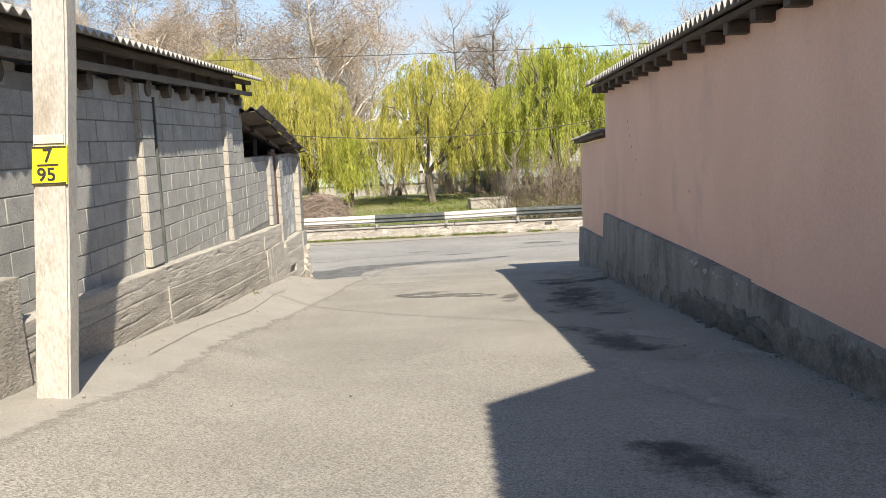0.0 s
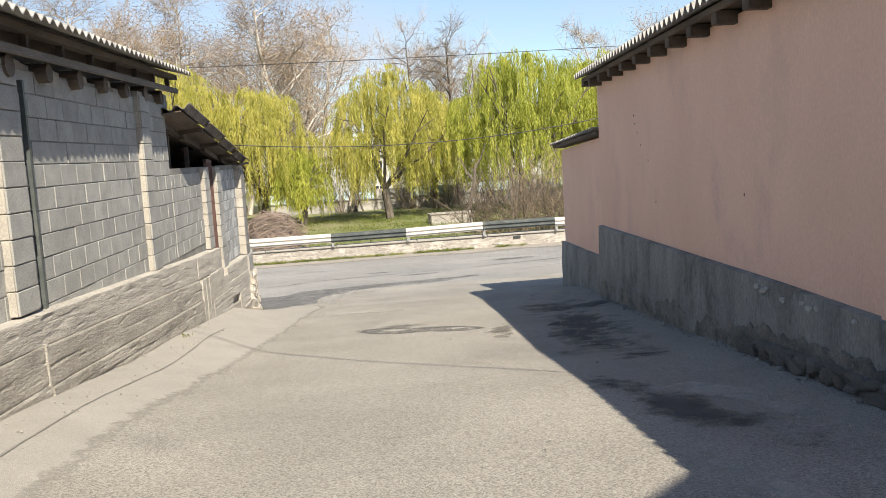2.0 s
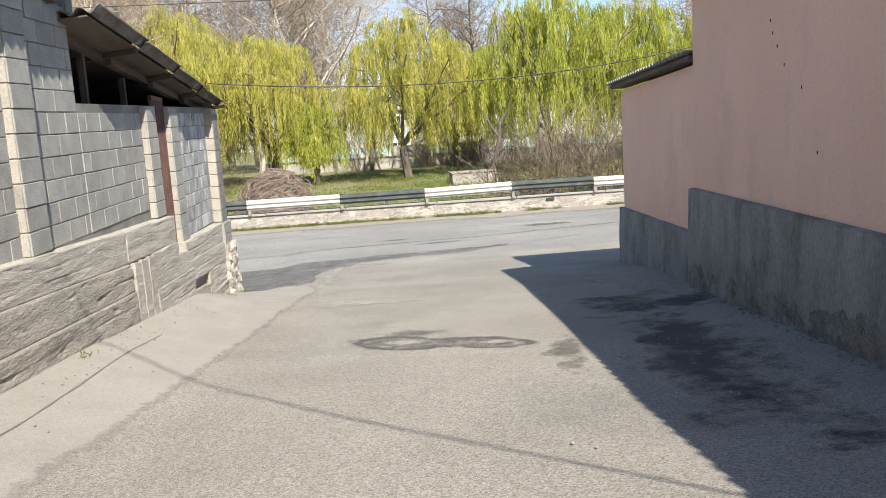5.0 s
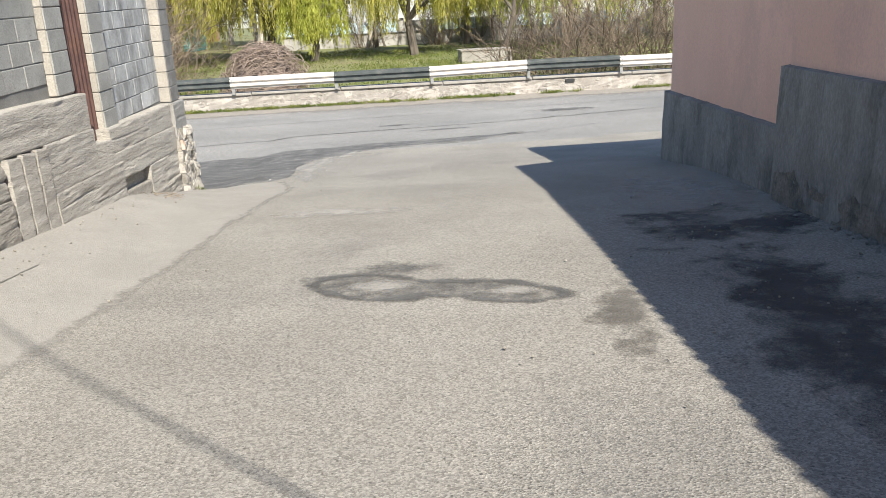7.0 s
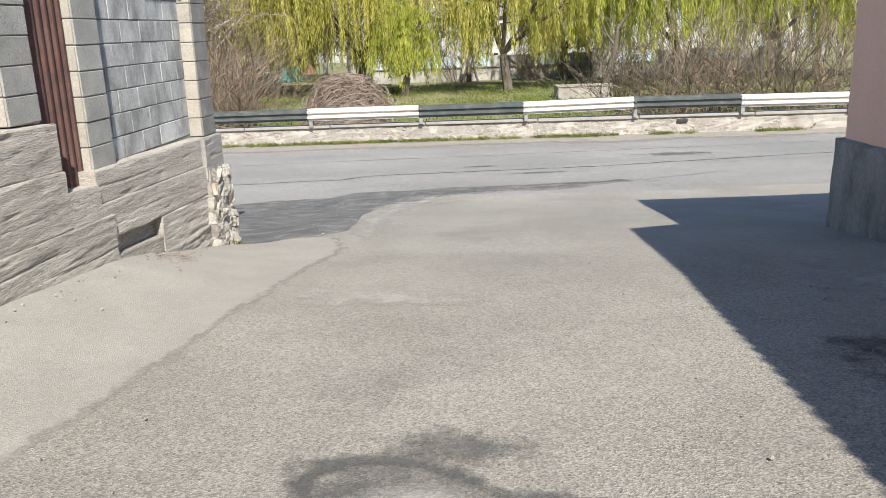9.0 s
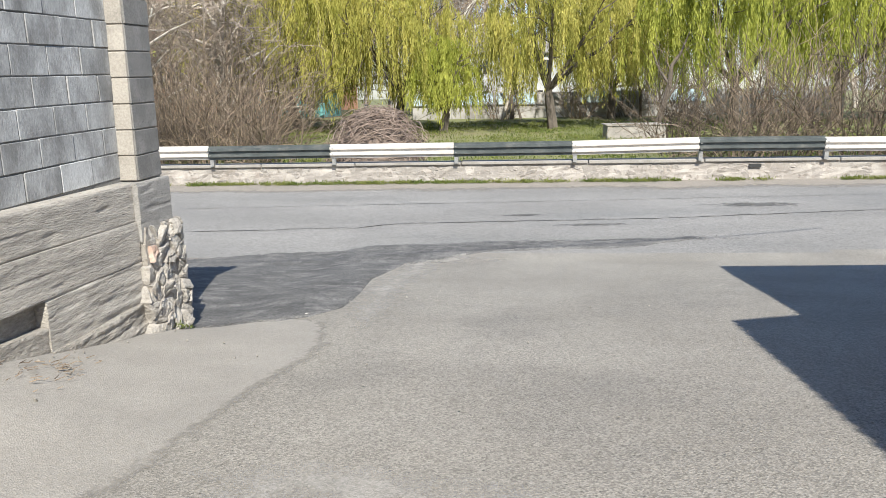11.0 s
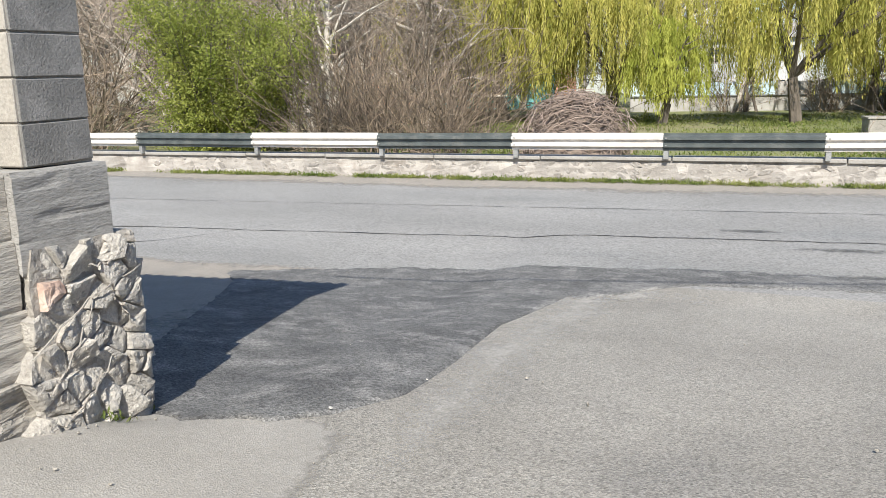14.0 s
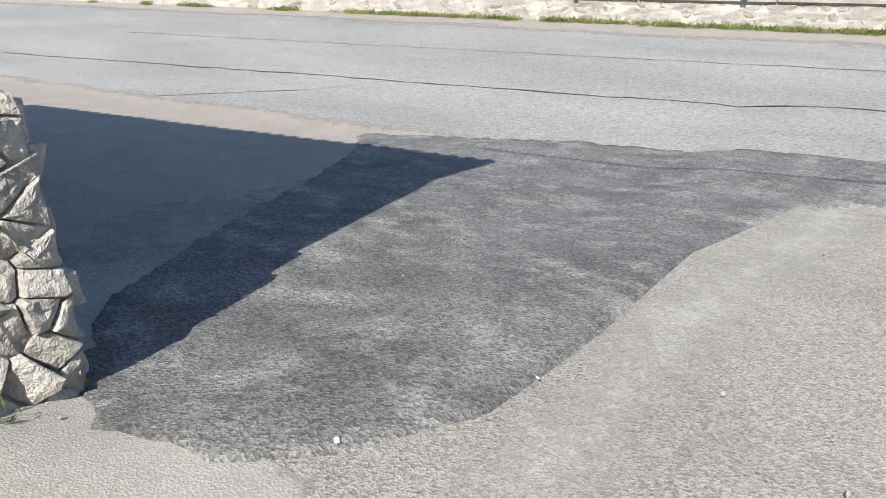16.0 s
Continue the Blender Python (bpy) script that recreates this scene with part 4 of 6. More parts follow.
# tall west roof: log ends, bricks between, edge board, struts, corrugated sheets
roof_w = base("roof_west", -3.2, 10, 2.9, "corrugated asbestos roof on weathered log rafters", "roof", "structure")
west_sheet = sheet("roof_sheet", -5.0, 0.20, -9.0, 14.55, lambda x, y: eave_z(y) + 0.28 * (0.08 - x) - 0.02, 0.17, 0.026, SLATE, roof_w)
for v in west_sheet.data.vertices:
    v.co.x += left(v.co.y)
part("edge_board", slab(left, -9, 14.5, -0.04, 0.0, eave_z(-9) - 0.33, eave_z(-9) - 0.26, eave_z(14.5) - 0.33, eave_z(14.5) - 0.26, 8), GREYWOOD, roof_w)
part("purlin", slab(left, -9, 14.5, -0.12, 0.0, eave_z(-9) - 0.13, eave_z(-9) - 0.065, eave_z(14.5) - 0.13, eave_z(14.5) - 0.065, 8), OLDWOOD, roof_w)
y = 5.1
rl = random.Random(8)
while y < 14.5:
    x, zc, r = left(y), eave_z(y) - 0.41, rl.uniform(0.09, 0.11)
    v, f = tube_arrays([([Vector((x - 1.5, y, zc + 0.02)), Vector((x - 0.2, y, zc)), Vector((x + rl.uniform(-0.11, -0.06), y, zc))], [r, r, r * 0.97])], 10)
    f.append(tuple(range(20, 30)))
    mesh_part("log_rafter", v, f, OLDWOOD, roof_w)
    part("strut", boxbm(x - 0.10, x - 0.04, y + 0.3, y + 0.36, zc + 0.15, zc + 0.32), OLDWOOD, roof_w)
    y += 0.80
    for k in range(3):
        b = boxbm(left(y) - 0.36, left(y) - 0.20 + rl.uniform(-0.02, 0.02), y - 0.72 + k * 0.21, y - 0.72 + k * 0.21 + 0.20, eave_z(y) - 0.55, eave_z(y) - 0.55 + rl.uniform(0.12, 0.22), 0.006)
        part("brick", b, BLOCKSIDE, roof_w)
# Dark board added behind the logs; stands in for shade under the roof.
part("infill", slab(left, -9, 14.45, -0.36, -0.31, walltop(-9) - 0.05, eave_z(-9) + 0.1, walltop(14.45) - 0.05, eave_z(14.45) + 0.1, 6), OLDWOOD, roof_w)
part("back_wall", slab(left, -9, 14.3, -5.2, -5.0, 0, 4.0, -1.2, 4.4), MORTAR, wall_w)
part("gable", slab(left, 14.28, 14.4, -5.1, -0.5, -1, 2.6, -1, 3.2), MORTAR, wall_w)

# low patched roof over the shed
roof_s = base("roof_shed", -2.8, 17.5, 2.2, "patched dark corrugated roof sheets sagging over the shed", "roof", "structure")
ys = [14.1, 15.75, 17.35, 18.95, 20.55]
FALL = 0.115


def shed_z(i, x, y):
    """Height of the i-th strip of the shed roof, falling away from the lane and towards the road."""
    return 2.52 - 0.155 * i - 0.07 * (y - ys[i]) - FALL * (-2.1 - x)


def sloped(i, x0, x1, y0, y1, d0, d1):
    """A board or beam below the i-th strip, from d0 to d1 above its sheet."""
    bm = bmesh.new()
    c = [(x0, y0), (x1, y0), (x1, y1), (x0, y1)]
    hexa(bm, [(x, y, shed_z(i, x, y) + d0) for x, y in c] + [(x, y, shed_z(i, x, y) + d1) for x, y in c])
    return bm


for i in range(4):
    a, b = ys[i], ys[i + 1] + 0.12
    sheet("roof_sheet", -8.6, -2.09 + 0.03 * i, a, b, lambda x, y, i=i: shed_z(i, x, y) + 0.012 * noise.noise(Vector((x * 1.5, y * 1.2, i))), 0.19, 0.034, DARKSLATE, roof_s, "x", 0.014, 8, 4)
    part("rafter", sloped(i, left(a) - 0.34, left(a) - 0.26, a, b, -0.15, -0.06), OLDWOOD, roof_s)
    # Added board: closes the sheet gaps and paints the shaded underside dark.
    part("underlay", sloped(i, -8.5, -2.22, a, b - 0.03, -0.062, -0.045), OLDWOOD, roof_s)
    part("batten", sloped(i, -8.4, -2.2, b - 0.2, b - 0.13, -0.13, -0.064), OLDWOOD, roof_s)
for y in (15.2, 16.5, 18.0, 19.9):
    part("post", boxbm(left(y) - 0.45, left(y) - 0.38, y, y + 0.07, 1.5, 2.3 - 0.15 * (y - 15)), OLDWOOD, roof_s)
part("end_plank", sloped(3, -3.9, -2.02, 20.38, 20.62, -0.085, -0.066), GREYWOOD, roof_s)
part("back_wall", slab(left, 14.4, 20.2, -5.9, -5.7, -1.8, 1.5, -1.8, 1.0), MORTAR, low_wall)
bm = bmesh.new()
c = [(-8.0, 20.0), (left(20) - 0.5, 20.0), (left(20) - 0.5, 20.15), (-8.0, 20.15)]
hexa(bm, [(x, y, -1.8) for x, y in c] + [(x, y, shed_z(3, x, y) - 0.07) for x, y in c])
part("end_wall", bm, MORTAR, low_wall)
# Added dark panel, standing in for the dim inside of the shed.
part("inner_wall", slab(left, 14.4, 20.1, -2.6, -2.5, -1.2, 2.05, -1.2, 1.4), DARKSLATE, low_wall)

# rough pier and bricks before the pole
rp = base("rough_pier", -2.6, 4.5, -0.2, "crumbling rough-cast concrete pier beside the pole", "wall", "structure")
part("core", rough(slab(left, 2.0, 5.72, -0.6, 0.02, -0.6, 0.72, -0.8, 0.70, 8), 0.04, 3, 3, 2), ROUGHCON, rp)
for i in range(9):
    z0 = 0.74 + i * 0.075
    part("brick", boxbm(left(5.3) - 0.3, left(5.3) - 0.09, 5.1, 5.42 + 0.03 * (i % 2), z0, z0 + 0.065, 0.006), BRICK, rp)
for i in range(5):
    part("brick", boxbm(left(5.6) + 0.02 + 0.01 * (i % 2), left(5.6) + 0.14, 4.75 + i * 0.26, 4.99 + i * 0.26, -0.5, -0.26 - 0.03 * (i % 2), 0.008), BRICK, rp)

# ---- concrete pole ----
pole = base("utility_pole", -2.30, 5.35, -0.12, "square concrete utility pole with a yellow number plate", "utility pole")


def pole_x(z):
    return -2.297 + 0.083 * (z + 0.1)


def pole_bm():
    bm = bmesh.new()
    z0, z1, y0, y1, a, b = -0.8, 9.6, 5.27, 5.44, 0.115, 0.095
    c0, c1 = pole_x(z0), pole_x(z1)
    hexa(bm, [(c0 - a, y0, z0), (c0 + a, y0, z0), (c0 + a, y1, z0), (c0 - a, y1, z0), (c1 - b, y0, z1), (c1 + b, y0, z1), (c1 + b, y1, z1), (c1 - b, y1, z1)])
    bmesh.ops.bevel(bm, geom=bm.edges[:], offset=0.014, segments=2, affect="EDGES")
    bmesh.ops.subdivide_edges(bm, edges=[e for e in bm.edges if e.calc_length() > 2], cuts=40)
    return rough(bm, 0.007, 3)


def leaning(x0, x1, y0, y1, z0, z1):
    """A thin field that follows the lean of the pole; x0, x1 from its middle."""
    bm = bmesh.new()
    a, b = pole_x(z0), pole_x(z1)
    hexa(bm, [(a + x0, y0, z0), (a + x1, y0, z0), (a + x1, y1, z0), (a + x0, y1, z0), (b + x0, y0, z1), (b + x1, y0, z1), (b + x1, y1, z1), (b + x0, y1, z1)])
    return bm


part("shaft", pole_bm(), POLECON, pole)
plate = part("number_plate", leaning(-0.109, 0.109, 5.258, 5.285, 1.345, 1.595), YELLOW, pole, "yellow painted number field")
for z in (1.348, 1.583):
    part("border", leaning(-0.107, 0.105, 5.253, 5.259, z, z + 0.010), BLACK, plate)
part("label_strip", leaning(-0.10, 0.09, 5.258, 5.285, 1.612, 1.668), WHITE, pole, "torn white paper strip")
part("rule", leaning(-0.075, 0.058, 5.253, 5.259, 1.468, 1.479), BLACK, plate)


def writing(text, size, m, material, parent):
    cu = bpy.data.curves.new("lettering", "FONT")
    cu.body, cu.size, cu.extrude, cu.align_x, cu.offset = text, size, 0.002, "CENTER", 0.002
    tmp = bpy.data.objects.new("lettering", cu)
    scene.collection.objects.link(tmp)
    bpy.context.view_layer.update()
    me = bpy.data.meshes.new_from_object(tmp.evaluated_get(bpy.context.evaluated_depsgraph_get()))
    bpy.data.objects.remove(tmp)
    me.materials.clear()
    me.materials.append(material)
    ob = new("lettering", me)
    ob.parent = parent
    ob.matrix_world = m
    return ob


writing("7", 0.125, pose(-2.172, 5.256, 1.492, 90, 0, 0), BLACK, plate)
writing("95", 0.120, pose(-2.19, 5.256, 1.372, 90, 0, 0), BLACK, plate)

# ---- east side: salmon house and shed ----
house = base("house", 6.0, 8.0, -0.5, "salmon-plastered house wall with a grey plinth and corrugated roof", "house", "structure")


def reave(y):
    return 2.64 + 0.0226 * (y - 6.65)


def ptop(y):
    return float(np.interp(y, [-10, 4.5, 8.5, 15.5], [-0.1, 0.09, 0.18, 0.25]))


part("wall", slab(right, 6.95, 15.42, 0.07, 0.45, -1.4, reave(6.95) - 0.12, -1.5, reave(15.4) - 0.12, 4), PINK, house)
part("wall", slab(right, -0.3, 6.95, 0.035, 0.45, -1.0, reave(-0.3) - 0.12, -1.0, reave(6.95) - 0.12, 4), PINK, house)
part("wall", slab(right, -11, -0.3, 0.05, 0.45, -1.0, 4.5, -1.0, 4.5, 2), PINK, house)


def mesh_wedge(y0, y1, outline):
    """A wall slice across x with the given outline of (offset, height)."""
    bm = bmesh.new()
    a = [bm.verts.new((right(y0) + o, y0, z)) for o, z in outline]
    b = [bm.verts.new((right(y1) + o, y1, z)) for o, z in outline]
    bm.faces.new(a)
    bm.faces.new(b[::-1])
    for i in range(len(a)):
        bm.faces.new((a[i], a[(i + 1) % len(a)], b[(i + 1) % len(a)], b[i]))
    bmesh.ops.recalc_face_normals(bm, faces=bm.faces[:])
    return bm


def plinth_run(y0, y1, o1, top, foot, mt, seed, parent, name="plinth", amp=0.014, step=0.1):
    """A plastered plinth face with dents, slanting a little towards its foot."""
    n, m = max(3, int((y1 - y0) / step)), 14
    verts, faces = [], []
    for i in range(n + 1):
        y = y0 + (y1 - y0) * i / n
        hi, lo = top(y), foot
        for j in range(m + 1):
            z = lo + (hi - lo) * j / m
            p = Vector((y * 1.6, z * 3, seed))
            d = amp * (noise.noise(p) + 0.7 * noise.noise(p * 2.7) + 0.4 * noise.noise(p * 7))
            verts.append((right(y) + o1 - d - 0.022 * (0.2 - z), y, z))
        verts.append((right(y) + 0.2, y, hi + 0.03))
    w = m + 2
    for i in range(n):
        for j in range(m + 1):
            a = i * w + j
            faces.append((a, a + 1, a + w + 1, a + w))
    for i in (0, n):
        k = [i * w + j for j in range(w)]
        faces.append(k[::-1] if i else k)
    # return at the far end
    return mesh_part(name, verts, faces, mt, parent)


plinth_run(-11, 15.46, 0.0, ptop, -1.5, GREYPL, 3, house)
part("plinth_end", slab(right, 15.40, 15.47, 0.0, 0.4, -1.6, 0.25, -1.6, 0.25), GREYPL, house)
# crumbled band near the ground
plinth_run(2.5, 15.4, -0.008, lambda q: ground_z(right(q) - 0.1, q) + 0.24 + 0.16 * noise.noise(Vector((q * 1.1, 0, 3))) + 0.08 * noise.noise(Vector((q * 4, 0, 3))) + 0.05 * noise.noise(Vector((q * 11, 0, 3))), -1.4, PEELED, 5, house, "peeled_band", 0.022, 0.04)
plinth_run(6.2, 9.25, -0.05, lambda q: ground_z(right(q) - 0.1, q) + 0.13 + 0.07 * noise.noise(Vector((q * 3, 4, 3))) - 0.12 * abs((q - 7.72) / 1.5) ** 4, -1.4, PEELED, 9, house, "rubble_footing", 0.05, 0.04)
part("gable", mesh_wedge(15.1, 15.4, [(0.45, 2.5), (6.0, 2.5), (6.0, 4.05), (4.5, reave(15) + 1.36), (0.45, reave(15) + 0.12)]), PINK, house)
part("gable", mesh_wedge(-0.42, -0.32, [(0.45, 2.5), (6.0, 2.5), (6.0, 7.2), (4.5, 7.3), (0.45, 4.95)]), PINK, house)
# pale patches where the plinth paint has flaked
LIMEFLAKE = mat("lime_flake", (0.36, 0.35, 0.325), (0.47, 0.455, 0.425), 9, 0.95, 0.6, 60)
rq = random.Random(77)
for y, dz, r in ((8.80, 0.07, 0.035), (8.68, 0.09, 0.05), (8.60, 0.06, 0.03), (8.29, 0.11, 0.04), (7.95, 0.07, 0.035), (7.84, 0.09, 0.045), (7.72, 0.07, 0.03), (7.2, 0.06, 0.03)):
    ring = [0.6 * r * (1 + 0.95 * noise.noise(Vector((math.cos(k * 0.45) * 2, math.sin(k * 0.45) * 2, y * 7)))) for k in range(14)]
    z = ptop(y) - dz
    o = 0.016 + 0.022 * (0.2 - z)
    outer = [(right(y) - o, y + 1.5 * q * math.cos(k * 0.4488), z + q * math.sin(k * 0.4488)) for k, q in enumerate(ring)]
    inner_ = [(right(y) - o - 0.003, y + 1.3 * q * math.cos(k * 0.4488), z + 0.85 * q * math.sin(k * 0.4488)) for k, q in enumerate(ring)]
    back = [(right(y) + 0.05, py, pz) for _, py, pz in outer]
    mesh_part("flake", outer + inner_ + back, [tuple(range(14, 28))] + [(k, (k + 1) % 14, 14 + (k + 1) % 14, 14 + k) for k in range(14)] + [(28 + k, 28 + (k + 1) % 14, (k + 1) % 14, k) for k in range(14)], LIMEFLAKE, house)
# small chips in the salmon plaster
for y, z in ((13.05, 1.95), (13.0, 1.83), (12.9, 1.70), (12.75, 1.52), (12.4, 1.3), (5.8, 0.95), (5.75, 0.9), (12.1, 0.75), (9.2, 0.9)):
    part("chip", boxbm(right(y) + 0.066, right(y) + 0.08, y, y + 0.015, z, z + 0.03, 0.003), BLACK, house)

FOOTING = []
for k in range(5):
    me = stone_mesh(200 + k * 3.1, 2)
    me.materials.append(ROUGHCON)
    FOOTING.append(me)
footing = base("rubble_footing", right(7.7) - 0.08, 7.7, ground_z(right(7.7) - 0.1, 7.7), "broken rubble footing showing below the plinth plaster", "stones", "structure")
for k in range(110):
    y = rq.uniform(6.3, 9.2)
    d = rq.uniform(0.04, 0.11)
    st = new("stone", rq.choice(FOOTING))
    st.parent = footing
    st.matrix_world = pose(right(y) - 0.03 - rq.uniform(0, 0.06), y, ground_z(right(y) - 0.1, y) + rq.uniform(0.01, 0.13), rq.uniform(0, 90), rq.uniform(-30, 30), rq.uniform(0, 90)) @ Matrix.Diagonal((d, d * 1.3, d * 0.8, 1))

roof_e = base("roof_east", 6, 8, 2.8, "corrugated asbestos roof on dark timber rafters", "roof", "structure")


def east_sheet(y0, y1, o0, ez, rise, parent):
    n = int((y1 - y0) / 0.17 * 8)
    verts, faces = [], []
    for i in range(n + 1):
        y = y0 + (y1 - y0) * i / n
        wv = 0.045 * math.cos(2 * math.pi * y / 0.17)
        for o in (o0, 4.5):
            z = ez(y) + rise * (o - o0) + wv
            verts += [(right(y) + o, y, z), (right(y) + o, y, z + 0.014)]
    for i in range(n):
        a = i * 4
        faces += [(a, a + 2, a + 6, a + 4), (a + 1, a + 5, a + 7, a + 3), (a, a + 4, a + 5, a + 1)]
    for i in (0, n):
        a = i * 4
        faces.append((a, a + 1, a + 3, a + 2))
    return mesh_part("roof_sheet", verts, faces, SLATE, parent)


east_sheet(-0.3, 15.62, -0.285, reave, 0.3, roof_e)
part("fascia", slab(right, -0.3, 15.6, -0.16, -0.12, reave(-0.3) - 0.09, reave(-0.3) - 0.03, reave(15.6) - 0.09, reave(15.6) - 0.03, 6), OLDWOOD, roof_e)
part("soffit", slab(right, -0.3, 15.55, -0.12, 0.4, reave(-0.3) - 0.07, reave(-0.3) - 0.045, reave(15.6) - 0.07, reave(15.6) - 0.045, 6), OLDWOOD, roof_e)
y = 4.2
while y < 15.6:
    x = right(y)
    part("rafter_end", boxbm(x - 0.14, x + 0.3, y, y + 0.11, reave(y) - 0.20, reave(y) - 0.075, 0.008), OLDWOOD, roof_e)
    y += 0.72
y = 15.48
part("rafter_end", boxbm(right(y) - 0.15, right(y) + 0.3, y, y + 0.10, reave(y) - 0.17, reave(y) - 0.075), OLDWOOD, roof_e)
part("back_wall", slab(right, -11, 15.4, 6.0, 6.3, -2, 3.9, -2, 3.9), PINK, house)
part("end_wall", slab(right, 15.1, 15.42, 0.45, 6.0, -2, 2.6, -2, 2.6), PINK, house)
part("roof_back", slab(right, -11, -0.3, 4.4, 6.6, 7.28, 7.36, 7.28, 7.36), SLATE, roof_e)
part("back_wall", slab(right, -11, -0.3, 6.0, 6.3, 3.8, 7.3, 3.8, 7.3), PINK, house)
part("roof_back", slab(right, -0.3, 15.6, 4.4, 6.6, 4.0, 4.1, 4.1, 4.2), SLATE, roof_e)
roof_t = base("roof_tall", 5, -5, 4.7, "higher corrugated roof further up the lane", "roof", "structure")
east_sheet(-11, -0.12, -0.3, lambda y: 4.60, 0.6, roof_t)
part("soffit", slab(right, -11, -0.35, -0.25, 0.4, 4.47, 4.54, 4.47, 4.54), OLDWOOD, roof_t)
part("end_wall", slab(right, -0.45, -0.3, 0.45, 4.5, 1.0, 4.9, 1.0, 4.9), PINK, house)

annex = base("annex", 6.0, 18, -1.0, "low salmon-plastered annex with a grey plinth and thin roof", "house", "structure")
part("wall", slab(right, 15.42, 19.95, 0.16, 0.5, -2.0, 1.80, -2.1, 1.72, 2), PINK, annex)
part("side_wall", slab(right, 19.7, 19.95, 0.5, 5.5, -2.1, 1.72, -2.1, 1.72), PINK, annex)
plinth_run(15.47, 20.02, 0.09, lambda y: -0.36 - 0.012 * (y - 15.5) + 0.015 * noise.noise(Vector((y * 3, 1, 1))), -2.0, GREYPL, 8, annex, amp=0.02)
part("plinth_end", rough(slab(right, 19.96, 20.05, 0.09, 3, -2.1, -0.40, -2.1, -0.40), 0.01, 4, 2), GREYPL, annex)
roof_a = base("roof_annex", 6, 18, 1.8, "thin corrugated sheet roof of the annex", "roof", "structure")
for nm, y0, y1, mt, zz in (("roof_sheet", 15.45, 20.35, SLATE, 0.0),):
    n = 240
    verts, faces = [], []
    for i in range(n + 1):
        y = y0 + (y1 - y0) * i / n
        wv = 0.02 * math.cos(2 * math.pi * y / 0.17)
        for o in (-0.05, 4.5):
            z = 1.93 - 0.012 * (y - 15.5) + 0.05 * (o + 0.05) + wv
            verts += [(right(y) + o, y, z), (right(y) + o, y, z + 0.014)]
    for i in range(n):
        a = i * 4
        faces += [(a, a + 2, a + 6, a + 4), (a + 1, a + 5, a + 7, a + 3), (a, a + 4, a + 5, a + 1)]
    for i in (0, n):
        a = i * 4
        faces.append((a, a + 1, a + 3, a + 2))
    mesh_part(nm, verts, faces, mt, roof_a)
part("edge_board", slab(right, 15.45, 20.25, 0.02, 0.3, 1.84, 1.90, 1.78, 1.85), OLDWOOD, roof_a)

# ---- road edge: low limewashed wall and guard rail ----
road_wall = base("wall_road", 0, 34.2, -1.8, "low limewashed stone wall along the far road edge", "wall", "structure")


def low_run():
    xs = [-45 + 0.3 * i for i in range(301)]
    m = 8
    verts, faces = [], []
    for x in xs:
        for j in range(m + 1):
            z = -1.95 + 0.68 * j / m
            p = Vector((x * 2.5, z * 5, 3))
            d = 0.03 * (noise.noise(p) + 0.7 * noise.noise(p * 2.3))
            verts.append((x, 34.06 + d, z))
        verts.append((x, 34.5, -1.27))
    w = m + 2
    for i in range(300):
        for j in range(m + 1):
            a = i * w + j
            faces.append((a, a + w, a + w + 1, a + 1))
    return mesh_part("stone_face", verts, faces, KERBWHITE, road_wall)


low_run()


def flat_stone(seed):
    rng = random.Random(seed)
    cuts = [((Vector(n) + Vector((rng.gauss(0, 0.18), rng.gauss(0, 0.18), rng.gauss(0, 0.18)))).normalized(), rng.uniform(0.42, 0.52)) for n in ((1, 0, 0), (-1, 0, 0), (0, 1, 0), (0, -1, 0), (0, 0, 1), (0, 0, -1), (1, 0, 1), (-1, 0, 1), (1, 0, -1), (-1, 0, -1))]
    bm = bmesh.new()
    bmesh.ops.create_icosphere(bm, subdivisions=2, radius=0.5)
    for v in bm.verts:
        d = v.co.normalized()
        v.co = d * min(min(h / max(d.dot(n), 0.05) for n, h in cuts), 0.75) + noise.noise_vector(d * 3 + Vector((seed, 0, 0))) * 0.03
    me = bpy.data.meshes.new("stone")
    bm.to_mesh(me)
    bm.free()
    me.materials.append(KERBWHITE)
    return me


FLATS = [flat_stone(k * 2.3) for k in range(7)]
rf = random.Random(14)
for z0, h in ((-1.86, 0.16), (-1.71, 0.15), (-1.57, 0.15), (-1.43, 0.15)):
    x = -14.0 + rf.uniform(0, 0.3)
    while x < 10:
        w = rf.uniform(0.14, 0.40)
        st = new("stone", rf.choice(FLATS))
        st.parent = road_wall
        st.matrix_world = pose(x + w / 2, 34.109 + rf.uniform(-0.006, 0.010), z0 + h / 2 + rf.uniform(-0.035, 0.035), 0, rf.uniform(-35, 35), 0) @ Matrix.Diagonal((w * 1.08, 0.11, h * rf.uniform(0.85, 1.25), 1))
        x += w
x = -45.0
rk = random.Random(3)
while x < 45:
    ln = rk.uniform(2.0, 3.4)
    part("coping", boxbm(x, x + ln - 0.02, 33.99, 34.5, -1.275 + rk.uniform(-0.008, 0.008), -1.19 + rk.uniform(-0.01, 0.01), 0.015), CAPLINE, road_wall)
    x += ln
# Black block on the wall face paints the dark of a drain opening.
part("drain_hole", boxbm(7.05, 7.35, 34.0, 34.06, -1.42, -1.33), BLACK, road_wall)

